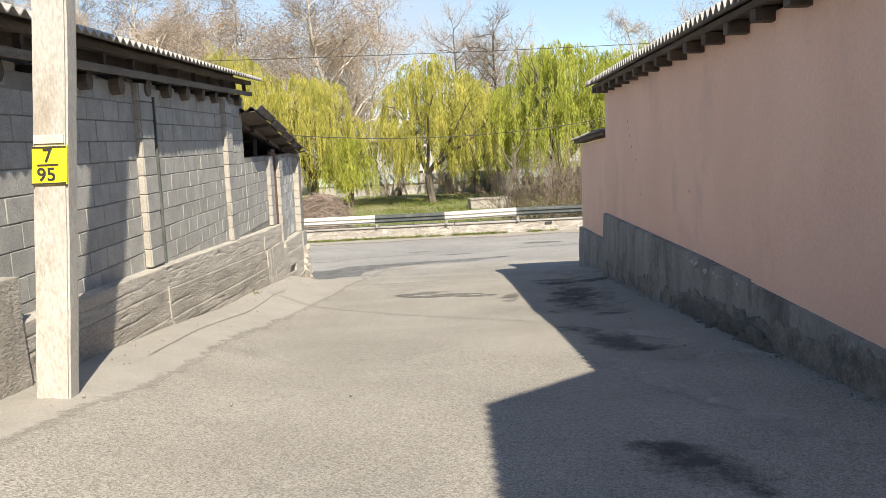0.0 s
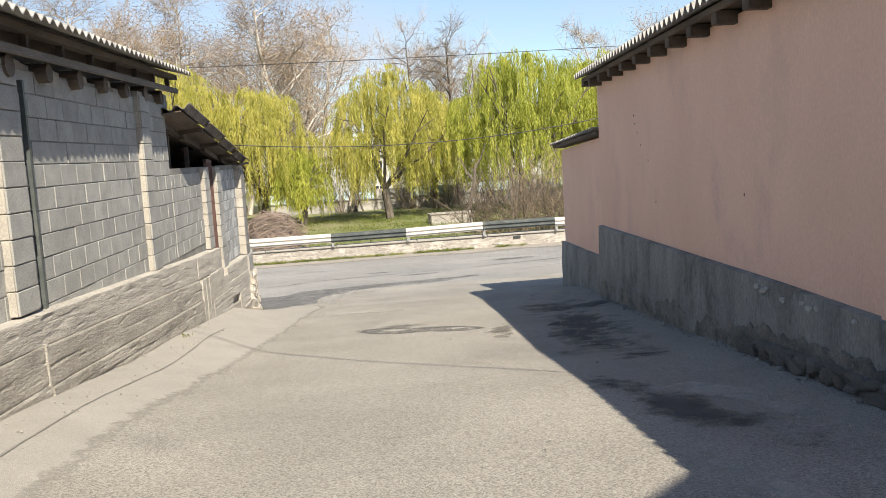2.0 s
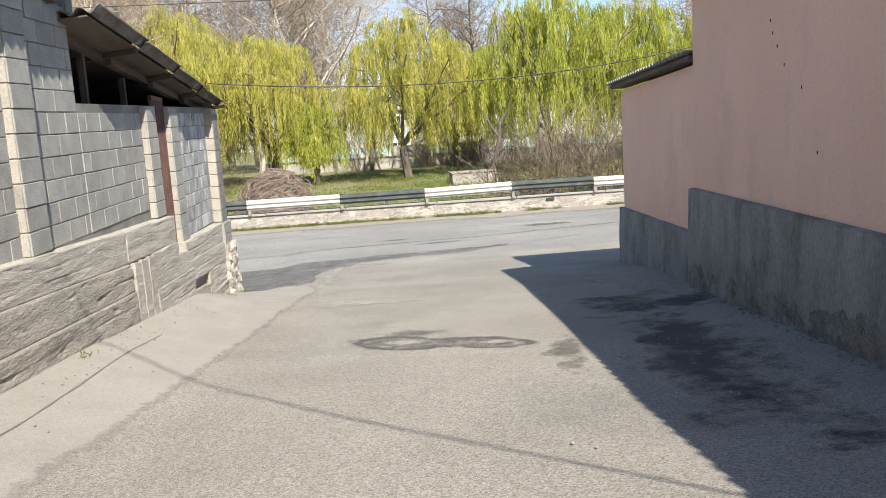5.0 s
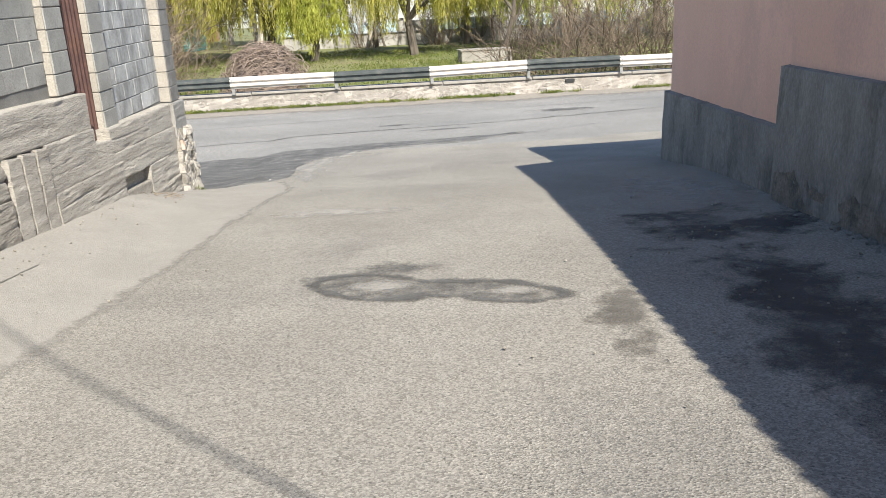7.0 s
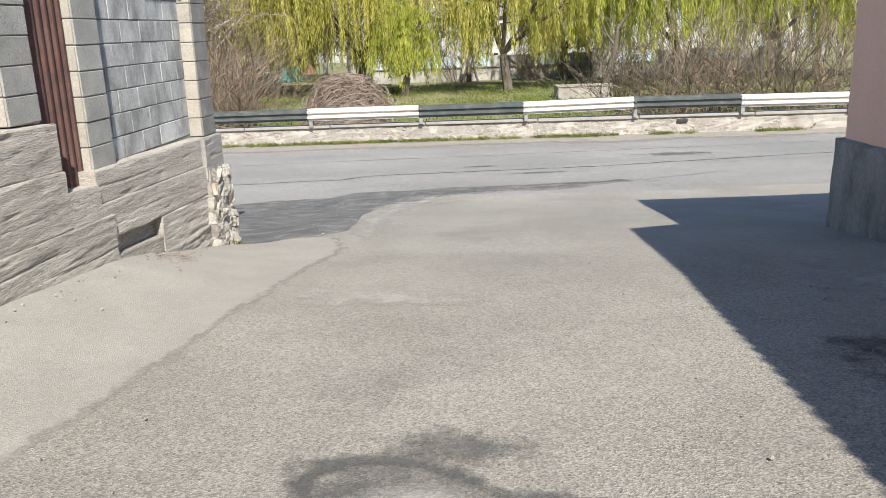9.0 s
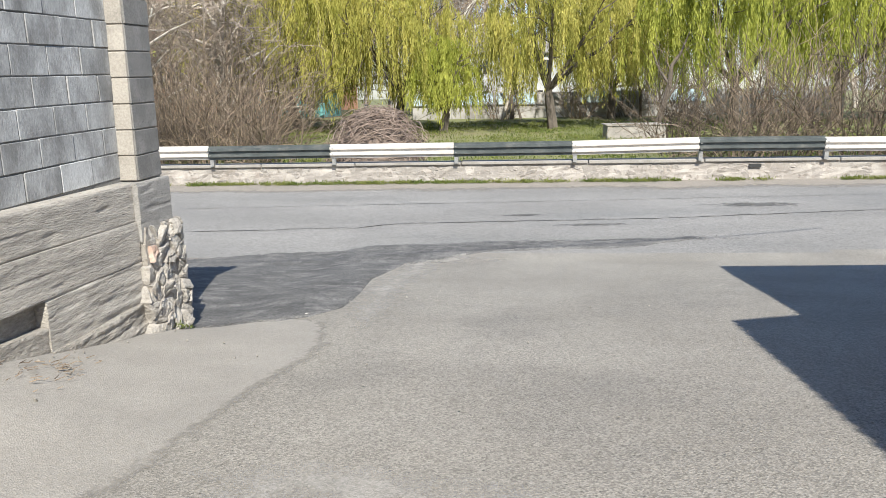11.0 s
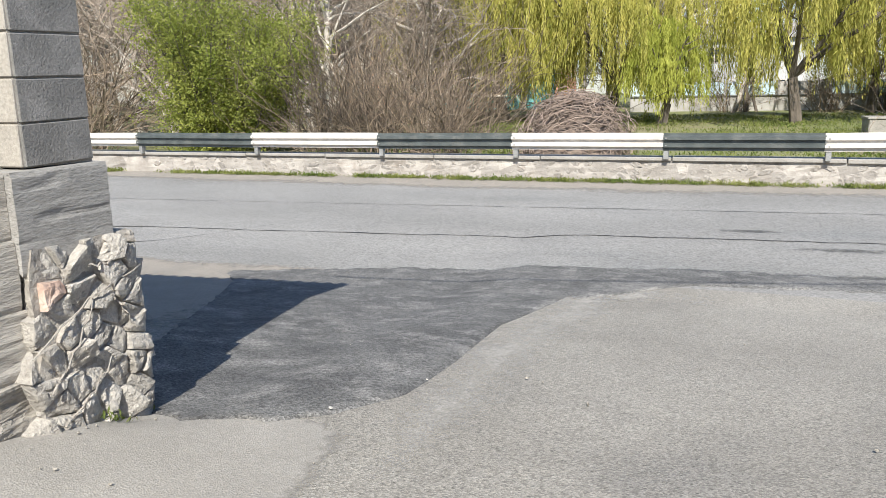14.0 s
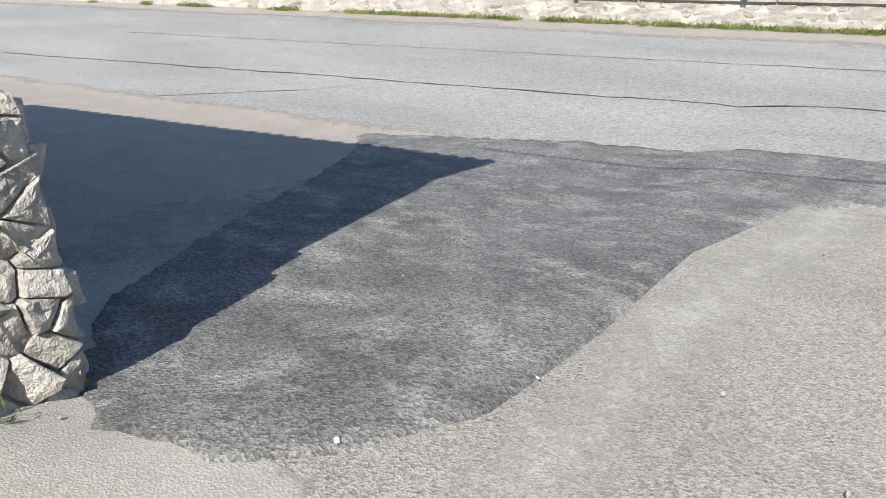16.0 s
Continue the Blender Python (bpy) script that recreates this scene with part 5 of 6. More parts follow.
rail = base("guard_rail", 0, 33.9, -1.2, "black and white painted steel guard rail on short posts", "guard rail", "structure")
JOINTS = [-45, -41.5, -37.8, -33.9, -30, -26, -22, -17.96, -14.18, -10.53, -7.04, -3.74, -0.5, 2.56, 5.72, 8.81, 11.9, 15, 18.1, 21.2, 24.3, 27.4, 30.5, 33.6, 36.7, 39.8, 43]
SECTION = [(0.0, -1.035), (0.0, -0.99), (-0.075, -0.96), (-0.075, -0.90), (-0.005, -0.875), (-0.005, -0.835), (-0.075, -0.81), (-0.075, -0.75), (0.0, -0.72), (0.0, -0.675)]
for i in range(len(JOINTS) - 1):
    x0, x1 = JOINTS[i], JOINTS[i + 1]
    white = i % 2 == (JOINTS.index(2.56) % 2)
    dz = 0.025 if white and abs(x0 - 2.56) < 0.01 else 0.0
    k0, k1 = rk.uniform(-0.012, 0.012), rk.uniform(-0.012, 0.012)
    if abs(x0 - 5.72) < 0.01:
        k0, k1 = 0.05, 0.04
    if abs(x0 - 2.56) < 0.01:
        k0, k1 = 0.0, 0.05
    verts, faces = [], []
    for t in (0, 1):
        for yy, zz in SECTION:
            verts.append(((x0, x1 + 0.02)[t], 33.88 + yy - (0.006 if white else 0), zz + (k0, k1)[t]))
    n = len(SECTION)
    for j in range(n - 1):
        faces.append((j, n + j, n + j + 1, j + 1))
    for t in (0, 1):
        for yy, zz in SECTION:
            verts.append(((x0, x1 + 0.02)[t], 33.884 + yy - (0.006 if white else 0), zz + (k0, k1)[t]))
    for j in range(n - 1):
        faces.append((2 * n + j, 2 * n + j + 1, 3 * n + j + 1, 3 * n + j))
    seg = mesh_part("rail_segment", verts, faces, WHITE if white else RAILBLACK, rail, "white painted segment" if white else "black painted segment")
    part("post", boxbm(x0 + 0.03, x0 + 0.13, 33.89, 34.02, -1.22, -0.72), STEEL, rail)
    for zz in (-0.93, -0.78):
        part("bolt", boxbm(x0 + 0.06, x0 + 0.09, 33.79, 33.805, zz - 0.015, zz + 0.015), STEEL, seg)

# ---- cables ----


def cable(name, a, b, sag, r, label):
    a, b = Vector(a), Vector(b)
    pts = [a.lerp(b, i / 24) - Vector((0, 0, sag * 4 * (i / 24) * (1 - i / 24))) for i in range(25)]
    v, f = tube_arrays([(pts, [r] * 25)], 5)
    return tagged(mesh_part(name, v, f, CABLE), label, "cable")


cable("cable", (-2.3, 20.6, 2.30), (7.9, 22.6, 2.75), 0.36, 0.011, "black cable strung across the mouth of the lane")
cable("cable", (-40, 35.0, 7.1), (40, 35.0, 7.4), 0.95, 0.014, "thin black overhead line along the road")
for px in (-40, 40):
    v, f = tube_arrays([([Vector((px, 35, -2.0)), Vector((px, 35, 7.6))], [0.13, 0.09])], 10)
    tagged(mesh_part("wooden_pole", v, f, OLDWOOD), "plain wooden pole carrying an overhead line", "pole")
cable("cable", (-1.52, 5.4, 9.3), (3.3, 4.7, 3.3), 0.2, 0.012, "black service cable from the pole to the house")


# ---- trees ----
def limb(rng, p, d, length, r0, r1, bend, n=6, droop=0.0):
    pts, rad = [p.copy()], [r0]
    d = d.normalized()
    for i in range(n):
        d = (d + Vector((rng.gauss(0, bend), rng.gauss(0, bend), rng.gauss(0, bend) - droop))).normalized()
        p = p + d * (length / n)
        pts.append(p.copy())
        rad.append(r0 + (r1 - r0) * (i + 1) / n)
    return pts, rad, d


def willow_meshes(seed, height, spread, strands, material, low=1.2):
    """Trunk and limbs, and a crown of leafy strands hanging in tufts."""
    rng = random.Random(seed)
    nr = np.random.default_rng(seed)
    paths = []
    fork = height * 0.2
    pts, rad, d = limb(rng, Vector((0, 0, -0.2)), Vector((rng.gauss(0, 0.12), rng.gauss(0, 0.12), 1)), fork + 0.2, 0.30, 0.22, 0.05)
    paths.append((pts, rad))
    top = pts[-1]
    for i in range(8):
        a = 2 * math.pi * i / 8 + rng.uniform(-0.3, 0.3)
        p1, r1, d1 = limb(rng, top, Vector((math.cos(a), math.sin(a), rng.uniform(0.9, 2.4))), height * rng.uniform(0.5, 0.72), 0.13, 0.03, 0.10, 7)
        paths.append((p1, r1))
        for q in range(2, 7):
            b = a + rng.gauss(0, 0.9)
            p2, r2, d2 = limb(rng, p1[q], Vector((math.cos(b), math.sin(b), rng.uniform(0.2, 1.2))), rng.uniform(0.3, 0.5) * spread, 0.04, 0.012, 0.2, 4)
            paths.append((p2, r2))
    v, f = tube_arrays(paths, 6)
    trunk = array_mesh("trunk", v, f, BARK)
    places, ways = [], []
    # boughs: mounds set over the dome, each shedding a curtain of strands
    boughs = []
    for i in range(34):
        a, q = i * 2.39996 + rng.uniform(-0.3, 0.3), math.sqrt((i + 0.4) / 34)
        lob = 1 + 0.22 * noise.noise(Vector((math.cos(a) * 1.7, math.sin(a) * 1.7, seed)))
        boughs.append((a, q * lob * 0.86, height * (1 - 0.36 * q ** 2.4) * rng.uniform(0.88, 1.03), rng.uniform(0.16, 0.30) * spread))
    for i in range(24):
        boughs.append((rng.uniform(0, 2 * math.pi), rng.uniform(0.4, 0.9), height * rng.uniform(0.36, 0.66), rng.uniform(0.16, 0.24) * spread))
    each = strands // len(boughs)
    for a, q, zc, rb in boughs:
        cx, cy = math.cos(a) * q * spread, math.sin(a) * q * spread
        fall = rng.uniform(0.22, 0.52) * height * (0.75 + 0.5 * q)
        for k in range(each // 9):
            b, r = rng.uniform(0, 2 * math.pi), rng.random() ** 0.6
            out = Vector((math.cos(b) * 0.7 + math.cos(a) * 0.5, math.sin(b) * 0.7 + math.sin(a) * 0.5, 0))
            top_ = Vector((cx + math.cos(b) * r * rb, cy + math.sin(b) * r * rb, zc - 0.55 * rb * r * r + rng.gauss(0, 0.08)))
            full = min(top_.z - rng.uniform(low, low + 1.6), fall * rng.uniform(0.35, 1.1) * (0.5 + 0.6 * r))
            if full < 0.3:
                continue
            reach, sway = rng.uniform(0.15, 0.7), rng.gauss(0, 0.05)
            for _ in range(9):
                p = top_ + Vector((rng.gauss(0, 0.075), rng.gauss(0, 0.075), rng.gauss(0, 0.05)))
                ln = full * rng.uniform(0.6, 1.0)
                n = max(4, int(ln / 0.15))
                s_ = np.arange(n) / (n - 1)
                arc = reach * (1 - np.exp(-3.2 * s_))
                xs = p.x + out.x * arc + sway * s_ * s_ * ln + nr.normal(0, 0.02, n)
                yn = p.y + out.y * arc + nr.normal(0, 0.02, n)
                zn = p.z + 0.30 * reach * np.sin(np.minimum(s_ * 5, math.pi)) - ln * s_
                places.append(np.stack([xs, yn, zn], 1))
                w = nr.normal(0, 0.2, (n, 3))
                w[:, 2] -= 1.0
                ways.append(w / np.linalg.norm(w, axis=1)[:, None])
    pl, wy = np.concatenate(places), np.concatenate(ways)
    v, f = leaf_arrays(pl, wy, 0.27, 0.021, nr)
    return trunk, array_mesh("crown", v, f, material)


def plant(name, meshes, m, label, category, group=""):
    """A tree from its part meshes, standing at the pose m."""
    e = new(name)
    e.matrix_world = m
    for part_name, me in meshes:
        o = new(part_name, me)
        o.parent = e
    return tagged(e, label, category, group)


W = [willow_meshes(11, 10.6, 3.9, 4600, WILLOW, 0.9), willow_meshes(23, 10.6, 4.6, 5200, WILLOW, 0.6), willow_meshes(37, 10.6, 4.6, 5200, WILLOWG, 0.6)]
WG = willow_meshes(51, 5.6, 2.1, 2600, WILLOWG, 0.3)


def at_ground(x, y, turn=0, s=1.0, dz=0.0):
    return pose(x, y, ground_z(x, y) + dz, 0, 0, turn) @ Matrix.Scale(s, 4)


for x, y, k, turn, s in ((3.6, 58.7, 0, 0, 1.05), (-5.8, 61, 1, 80, 1.0), (-11.7, 61.4, 1, 200, 1.2), (13.4, 58, 2, 30, 1.18), (8.2, 69, 0, 250, 0.98), (-19, 72, 1, 140, 1.15), (20.5, 62, 2, 220, 1.15), (28, 62, 1, 300, 1.1)):
    plant("willow_tree", [("trunk", W[k][0]), ("crown", W[k][1])], at_ground(x, y, turn, s), "weeping willow with yellow-green spring leaves on the lawn" if k != 2 else "weeping willow with fresh green spring leaves on the lawn", "tree", "willows in the park")
plant("willow_tree", [("trunk", WG[0]), ("crown", WG[1])], at_ground(-2.7, 58.5, 0, 1.0), "small bright green weeping willow on the lawn", "tree")


def bare_meshes(seed, height, spread, dry, bark=PALEBARK):
    """A tall leafless tree: trunk and limbs, a haze of fine twigs, and dry brown seed growth."""
    rng = random.Random(seed)
    nr = np.random.default_rng(seed)
    thick, thin, tips = [], [], []
    pts, rad, d = limb(rng, Vector((0, 0, -0.3)), Vector((rng.gauss(0, 0.05), rng.gauss(0, 0.05), 1)), height * 0.92, 0.30, 0.05, 0.05, 12)
    thick.append((pts, rad))
    for i in range(2, 13):
        for k in range(3):
            a = rng.uniform(0, 2 * math.pi)
            ln = spread * (0.75 + 0.5 * math.sin(math.pi * i / 13)) * (1.25 - 0.06 * i) * rng.uniform(0.6, 1.1)
            p1, r1, d1 = limb(rng, pts[i].lerp(pts[i - 1], rng.random()), Vector((math.cos(a), math.sin(a), rng.uniform(0.3, 1.3))), ln, rad[i] * 0.5 + 0.02, 0.025, 0.17, 6)
            thick.append((p1, r1))
            for q in range(2, 7):
                for kk in range(2):
                    v = Vector((rng.gauss(0, 1), rng.gauss(0, 1), rng.gauss(0.4, 0.8)))
                    p2, r2, d2 = limb(rng, p1[q], d1 * 0.6 + v.normalized(), ln * rng.uniform(0.28, 0.55), 0.024, 0.011, 0.2, 3)
                    thin.append((p2, r2))
                    for w in range(1, 4):
                        for _ in range(2):
                            v = Vector((rng.gauss(0, 1), rng.gauss(0, 1), rng.gauss(0.4, 0.8)))
                            p3, r3, d3 = limb(rng, p2[w], d2 * 0.5 + v.normalized(), rng.uniform(0.6, 1.9), 0.015, 0.007, 0.25, 1)
                            thin.append((p3, r3))
                            tips += p3[1:]
    v, f = tube_arrays(thick, 6)
    v2, f2 = tube_arrays(thin, 3)
    out = [("trunk", array_mesh("trunk", v, f, bark)), ("branchwork", array_mesh("branchwork", v2, f2, TWIG))]
    if dry:
        pl = np.array([tuple(t) for t in tips for _ in range(dry)]) + nr.normal(0, 0.25, (len(tips) * dry, 3))
        w = nr.normal(0, 1, (len(pl), 3))
        v3, f3 = leaf_arrays(pl, w / np.linalg.norm(w, axis=1)[:, None], 0.15, 0.045, nr)
        out.append(("seed_growth", array_mesh("seed_growth", v3, f3, DRYLEAF)))
    return out


B = [bare_meshes(3, 24, 6.5, 0), bare_meshes(5, 22, 7.0, 2), bare_meshes(7, 19, 6.0, 0, BARK), bare_meshes(9, 14, 4.5, 0)]
rt = random.Random(17)
spots = []
for row_y, step_, off_ in ((80, 6, 1), (90, 5, 0), (100, 6, 2.5)):
    for i in range(80 // step_):
        x = -76 + off_ + i * step_ + rt.uniform(-1.2, 1.2)
        if x < 5:
            spots.append((x, row_y + rt.uniform(-4, 5), rt.choice((1, 1, 1, 0)), rt.uniform(0, 360), rt.uniform(0.88, 1.1)))
spots += [(11, 108, 2, 40, 1.2), (15.5, 104, 2, 100, 1.15), (19.5, 107, 2, 10, 1.05), (13, 112, 1, 70, 0.95), (25, 112, 2, 70, 0.9), (31, 84, 0, 50, 0.82), (35, 88, 1, 50, 0.9), (38, 90, 1, 200, 0.9), (-15, 57, 3, 20, 1.0), (-19.5, 60, 0, 80, 0.72), (-25, 61, 1, 10, 0.7), (-30, 52, 3, 200, 1.0), (-37, 60, 0, 130, 0.72), (-44, 56, 1, 60, 0.7), (-14.2, 44.5, 3, 220, 0.7), (-23, 46, 3, 330, 0.8), (-51, 64, 1, 60, 0.9), (-12.8, 52, 3, 120, 0.8), (-17.5, 49, 3, 160, 0.8), (-21, 53, 3, 250, 0.95), (-27, 47, 3, 90, 0.85), (-33, 48, 3, 10, 0.9), (-40, 50, 3, 70, 0.95), (-29, 68, 1, 33, 0.6), (-16, 70, 1, 133, 0.62), (-24, 75, 0, 133, 0.7), (-36, 72, 1, 13, 0.7), (-47, 74, 1, 99, 0.8)]
for x, y, k, turn, s in spots:
    plant("bare_tree", B[k], at_ground(x, y, turn, s), "tall leafless tree with pale branches and dry brown buds" if k == 1 else "tall leafless tree with pale bare branches", "tree", "bare trees behind the park")


def shrub_meshes(seed, height, spread, stems, material, arch=0.12):
    rng = random.Random(seed)
    paths = []
    for i in range(stems):
        a, q = rng.uniform(0, 2 * math.pi), rng.random() ** 0.6
        p = Vector((math.cos(a) * spread * 0.35 * q, math.sin(a) * spread * 0.35 * q, -0.1))
        d = Vector((math.cos(a) * 0.6 * q + rng.gauss(0, 0.15), math.sin(a) * 0.6 * q + rng.gauss(0, 0.15), 1))
        p1, r1, d1 = limb(rng, p, d, height * rng.uniform(0.45, 1.15), rng.uniform(0.012, 0.028), 0.007, rng.uniform(0.06, 0.22), 6, arch * q)
        paths.append((p1, r1))
        for w in range(2, 7):
            for _ in range(1 if w % 2 else 2):
                v = Vector((rng.gauss(0, 1), rng.gauss(0, 1), rng.gauss(0.6, 0.7)))
                p2, r2, d2 = limb(rng, p1[w], d1 + v.normalized() * 0.9, height * rng.uniform(0.12, 0.4), 0.011, 0.005, 0.2, 3)
                paths.append((p2, r2))
    v, f = tube_arrays(paths, 3)
    return [("branchwork", array_mesh("branchwork", v, f, material))]


S = [shrub_meshes(2, 3.4, 2.6, 46, SHRUBTWIG), shrub_meshes(4, 2.6, 2.2, 40, SHRUBTWIG, 0.25), shrub_meshes(6, 4.4, 3.0, 44, SHRUBTWIG, 0.16)]
for x, y, k, turn, s in ((8.0, 38.5, 1, 10, 1.1), (9.8, 40, 0, 90, 1.1), (11.6, 38.5, 2, 40, 0.9), (13.5, 40, 0, 140, 1.2), (7.2, 42, 0, 220, 1.0), (15.5, 39.5, 2, 300, 0.95), (10.4, 43, 2, 170, 1.0), (17.6, 40, 1, 80, 1.3), (20, 41, 2, 80, 1.0),
                         (-6.8, 38.2, 0, 30, 0.75), (-7.9, 39.4, 2, 200, 0.75), (-9.6, 41.5, 2, 120, 0.95), (-11.2, 43, 0, 60, 1.2), (-20.2, 38.0, 1, 75, 1.0), (-21.5, 39, 2, 115, 1.0), (-18.5, 43.5, 2, 320, 1.1), (-22, 38.5, 0, 20, 1.2), (-24.5, 40, 2, 260, 1.0), (-27, 39, 0, 330, 1.2), (-9.0, 45.5, 2, 10, 1.1), (-13.4, 47, 2, 190, 1.2), (-30, 40, 2, 50, 1.2), (-8.6, 37.6, 1, 150, 1.2), (-10.6, 38.6, 0, 250, 1.0), (-12.2, 40.5, 2, 350, 0.8), (-10.0, 48.5, 2, 33, 0.9), (-16.5, 51, 2, 133, 1.1), (-21, 48, 2, 233, 1.1), (-26, 44, 2, 33, 1.2), (-34, 42, 2, 133, 1.2), (-13.0, 58, 2, 66, 1.2), (-19, 63, 2, 166, 1.3), (-26, 57, 2, 266, 1.3), (0.6, 70.5, 2, 20, 0.9), (6.0, 70, 0, 20, 0.9), (9.4, 70.8, 2, 120, 0.8), (13, 69.5, 0, 220, 1.0)):
    plant("shrub", S[k], at_ground(x, y, turn, s), "leafless shrub of thin arching brown stems", "shrub", "bare shrubs behind the road wall")


def bush_meshes(seed, height, spread, leaves):
    rng = random.Random(seed)
    nr = np.random.default_rng(seed)
    paths, tips = [], []
    for i in range(46):
        a, q = rng.uniform(0, 2 * math.pi), rng.random() ** 0.5
        d = Vector((math.cos(a) * 0.55 * q, math.sin(a) * 0.55 * q, 1.0))
        p1, r1, d1 = limb(rng, Vector((math.cos(a) * 1.1 * q, math.sin(a) * 1.1 * q, -0.1)), d, height * rng.uniform(0.75, 1.1) * (1 - 0.18 * q), 0.03, 0.008, 0.07, 7)
        paths.append((p1, r1))
        for w in range(0, 8):
            for _ in range(4):
                v = Vector((rng.gauss(0, 1), rng.gauss(0, 1), rng.gauss(0.4, 0.7)))
                p2, r2, d2 = limb(rng, p1[w], d1 * 0.4 + v.normalized(), spread * rng.uniform(0.15, 0.36), 0.008, 0.004, 0.15, 4)
                paths.append((p2, r2))
                tips += p2[1:]
    v, f = tube_arrays(paths, 3)
    n = leaves // len(tips) + 1
    pl = np.array([tuple(t) for t in tips for _ in range(n)]) + nr.normal(0, 0.10, (len(tips) * n, 3))
    w = nr.normal(0, 1, (len(pl), 3))
    v2, f2 = leaf_arrays(pl, w / np.linalg.norm(w, axis=1)[:, None], 0.085, 0.026, nr)
    return [("branchwork", array_mesh("branchwork", v, f, BARK)), ("foliage", array_mesh("foliage", v2, f2, BUSHLEAF))]


plant("green_bush", bush_meshes(4, 5.0, 4.4, 90000), at_ground(-16.05, 40.2, 0, 1.1), "dense round bush in fresh green leaf behind the rail", "bush")


# bare trunks by the park wall
for k, (x, y, dx, dz, r) in enumerate(((0.5, 70.0, 1.5, 4.4, 0.13), (1.3, 70.6, 0.2, 3.4, 0.17), (2.0, 71.0, -0.5, 3.6, 0.10), (8.7, 55.2, 0.7, 3.6, 0.20), (8.2, 70.5, 0.3, 4.2, 0.14), (10.6, 70.8, -0.4, 3.8, 0.13))):
    z = ground_z(x, y)
    pts = [Vector((x + dx * t + 0.08 * math.sin(t * 7 + k), y, z - 0.2 + dz * t)) for t in (0, 0.25, 0.5, 0.75, 1.0)]
    br = [([pts[i], pts[i] + Vector((0.5 * (-1) ** i, 0.1, 0.7)), pts[i] + Vector((0.9 * (-1) ** i, 0.2, 1.7))], [r * 0.5, r * 0.35, 0.03]) for i in (2, 3, 4)]
    v, f = tube_arrays([(pts, [r, r * 0.9, r * 0.8, r * 0.7, r * 0.55])] + br, 7)
    tagged(mesh_part("dead_tree", v, f, PALEBARK if k in (0, 4) else BARK, None, "", True), "bare leaning trunk with few limbs beside the park wall" if k == 0 else "bare dark trunk with few limbs on the lawn", "tree")

# heap of cut brushwood
def heap_mesh():
    rng = random.Random(12)
    paths = []
    for i in range(900):
        a, el = rng.uniform(0, 2 * math.pi), rng.uniform(0.1, 1.45)
        r = rng.uniform(0.80, 1.0) + abs(rng.gauss(0, 0.05))
        c = Vector((1.35 * math.cos(a) * math.cos(el), 1.2 * math.sin(a) * math.cos(el), 1.45 * math.sin(el))) * r
        t = Vector((-math.sin(a) + rng.gauss(0, 0.9), math.cos(a) + rng.gauss(0, 0.9), rng.gauss(0, 0.7)))
        p = c - t.normalized() * 0.5
        pts = []
        for k in range(5):
            q = p + t.normalized() * (0.25 * k)
            nrm = Vector((q.x / 1.35, q.y / 1.2, q.z / 1.45))
            pts.append(q * (r / max(nrm.length, 0.3)) if nrm.length > r else q)
        for q in pts:
            q.z = max(q.z, -0.05)
        paths.append((pts, [w * rng.uniform(0.5, 1.0) for w in (0.012, 0.011, 0.010, 0.008, 0.005)]))
    return tube_arrays(paths, 4)


v, f = heap_mesh()
heap = tagged(new("brush_heap", array_mesh("brush_heap", v, f, PILE)), "domed heap of cut brown brushwood behind the rail", "brush heap", kind="stuff")
heap.matrix_world = at_ground(-3.2, 38.2, 0, 1.32)
bm = bmesh.new()
bmesh.ops.create_icosphere(bm, subdivisions=3, radius=1.0)
for vv in bm.verts:
    vv.co = Vector((vv.co.x * 1.05, vv.co.y * 0.95, max(vv.co.z, -0.02) * 1.15)) + noise.noise_vector(vv.co * 2) * 0.1
inner = part("dense_core", bm, PILE, None)
inner.parent = heap

# concrete box on the lawn
cbox = base("concrete_box", 6.9, 51, -1.6, "plain weathered concrete box on the lawn", "concrete box")
part("body", rough(boxbm(5.55, 8.25, 50.2, 52, -1.75, -0.98, 0.03), 0.015, 2, 3), ROUGHCON, cbox)
part("lid", boxbm(5.50, 8.30, 50.15, 52.05, -0.98, -0.90, 0.015), ROUGHCON, cbox)

# ---- beyond the park ----
pw = base("park_wall", 6, 72, -1.2, "white and pale blue painted masonry wall behind the lawn", "wall", "structure")
x = -6.0
while x < 24:
    part("panel", boxbm(x, x + 2.9, 72, 72.25, -1.6, -0.15, 0.02), PARKWALL, pw)
    part("panel", boxbm(x, x + 2.9, 72.02, 72.22, -0.13, 0.70, 0.02), PALEBLUE if int(x) % 2 == 0 else PARKWALL, pw)
    part("post", boxbm(x + 2.9, x + 3.1, 71.95, 72.3, -1.6, 0.78, 0.02), PARKWALL, pw)
    part("pipe", boxbm(x, x + 3.1, 71.88, 71.94, -0.18, -0.12), STEEL, pw)
    x += 3.1


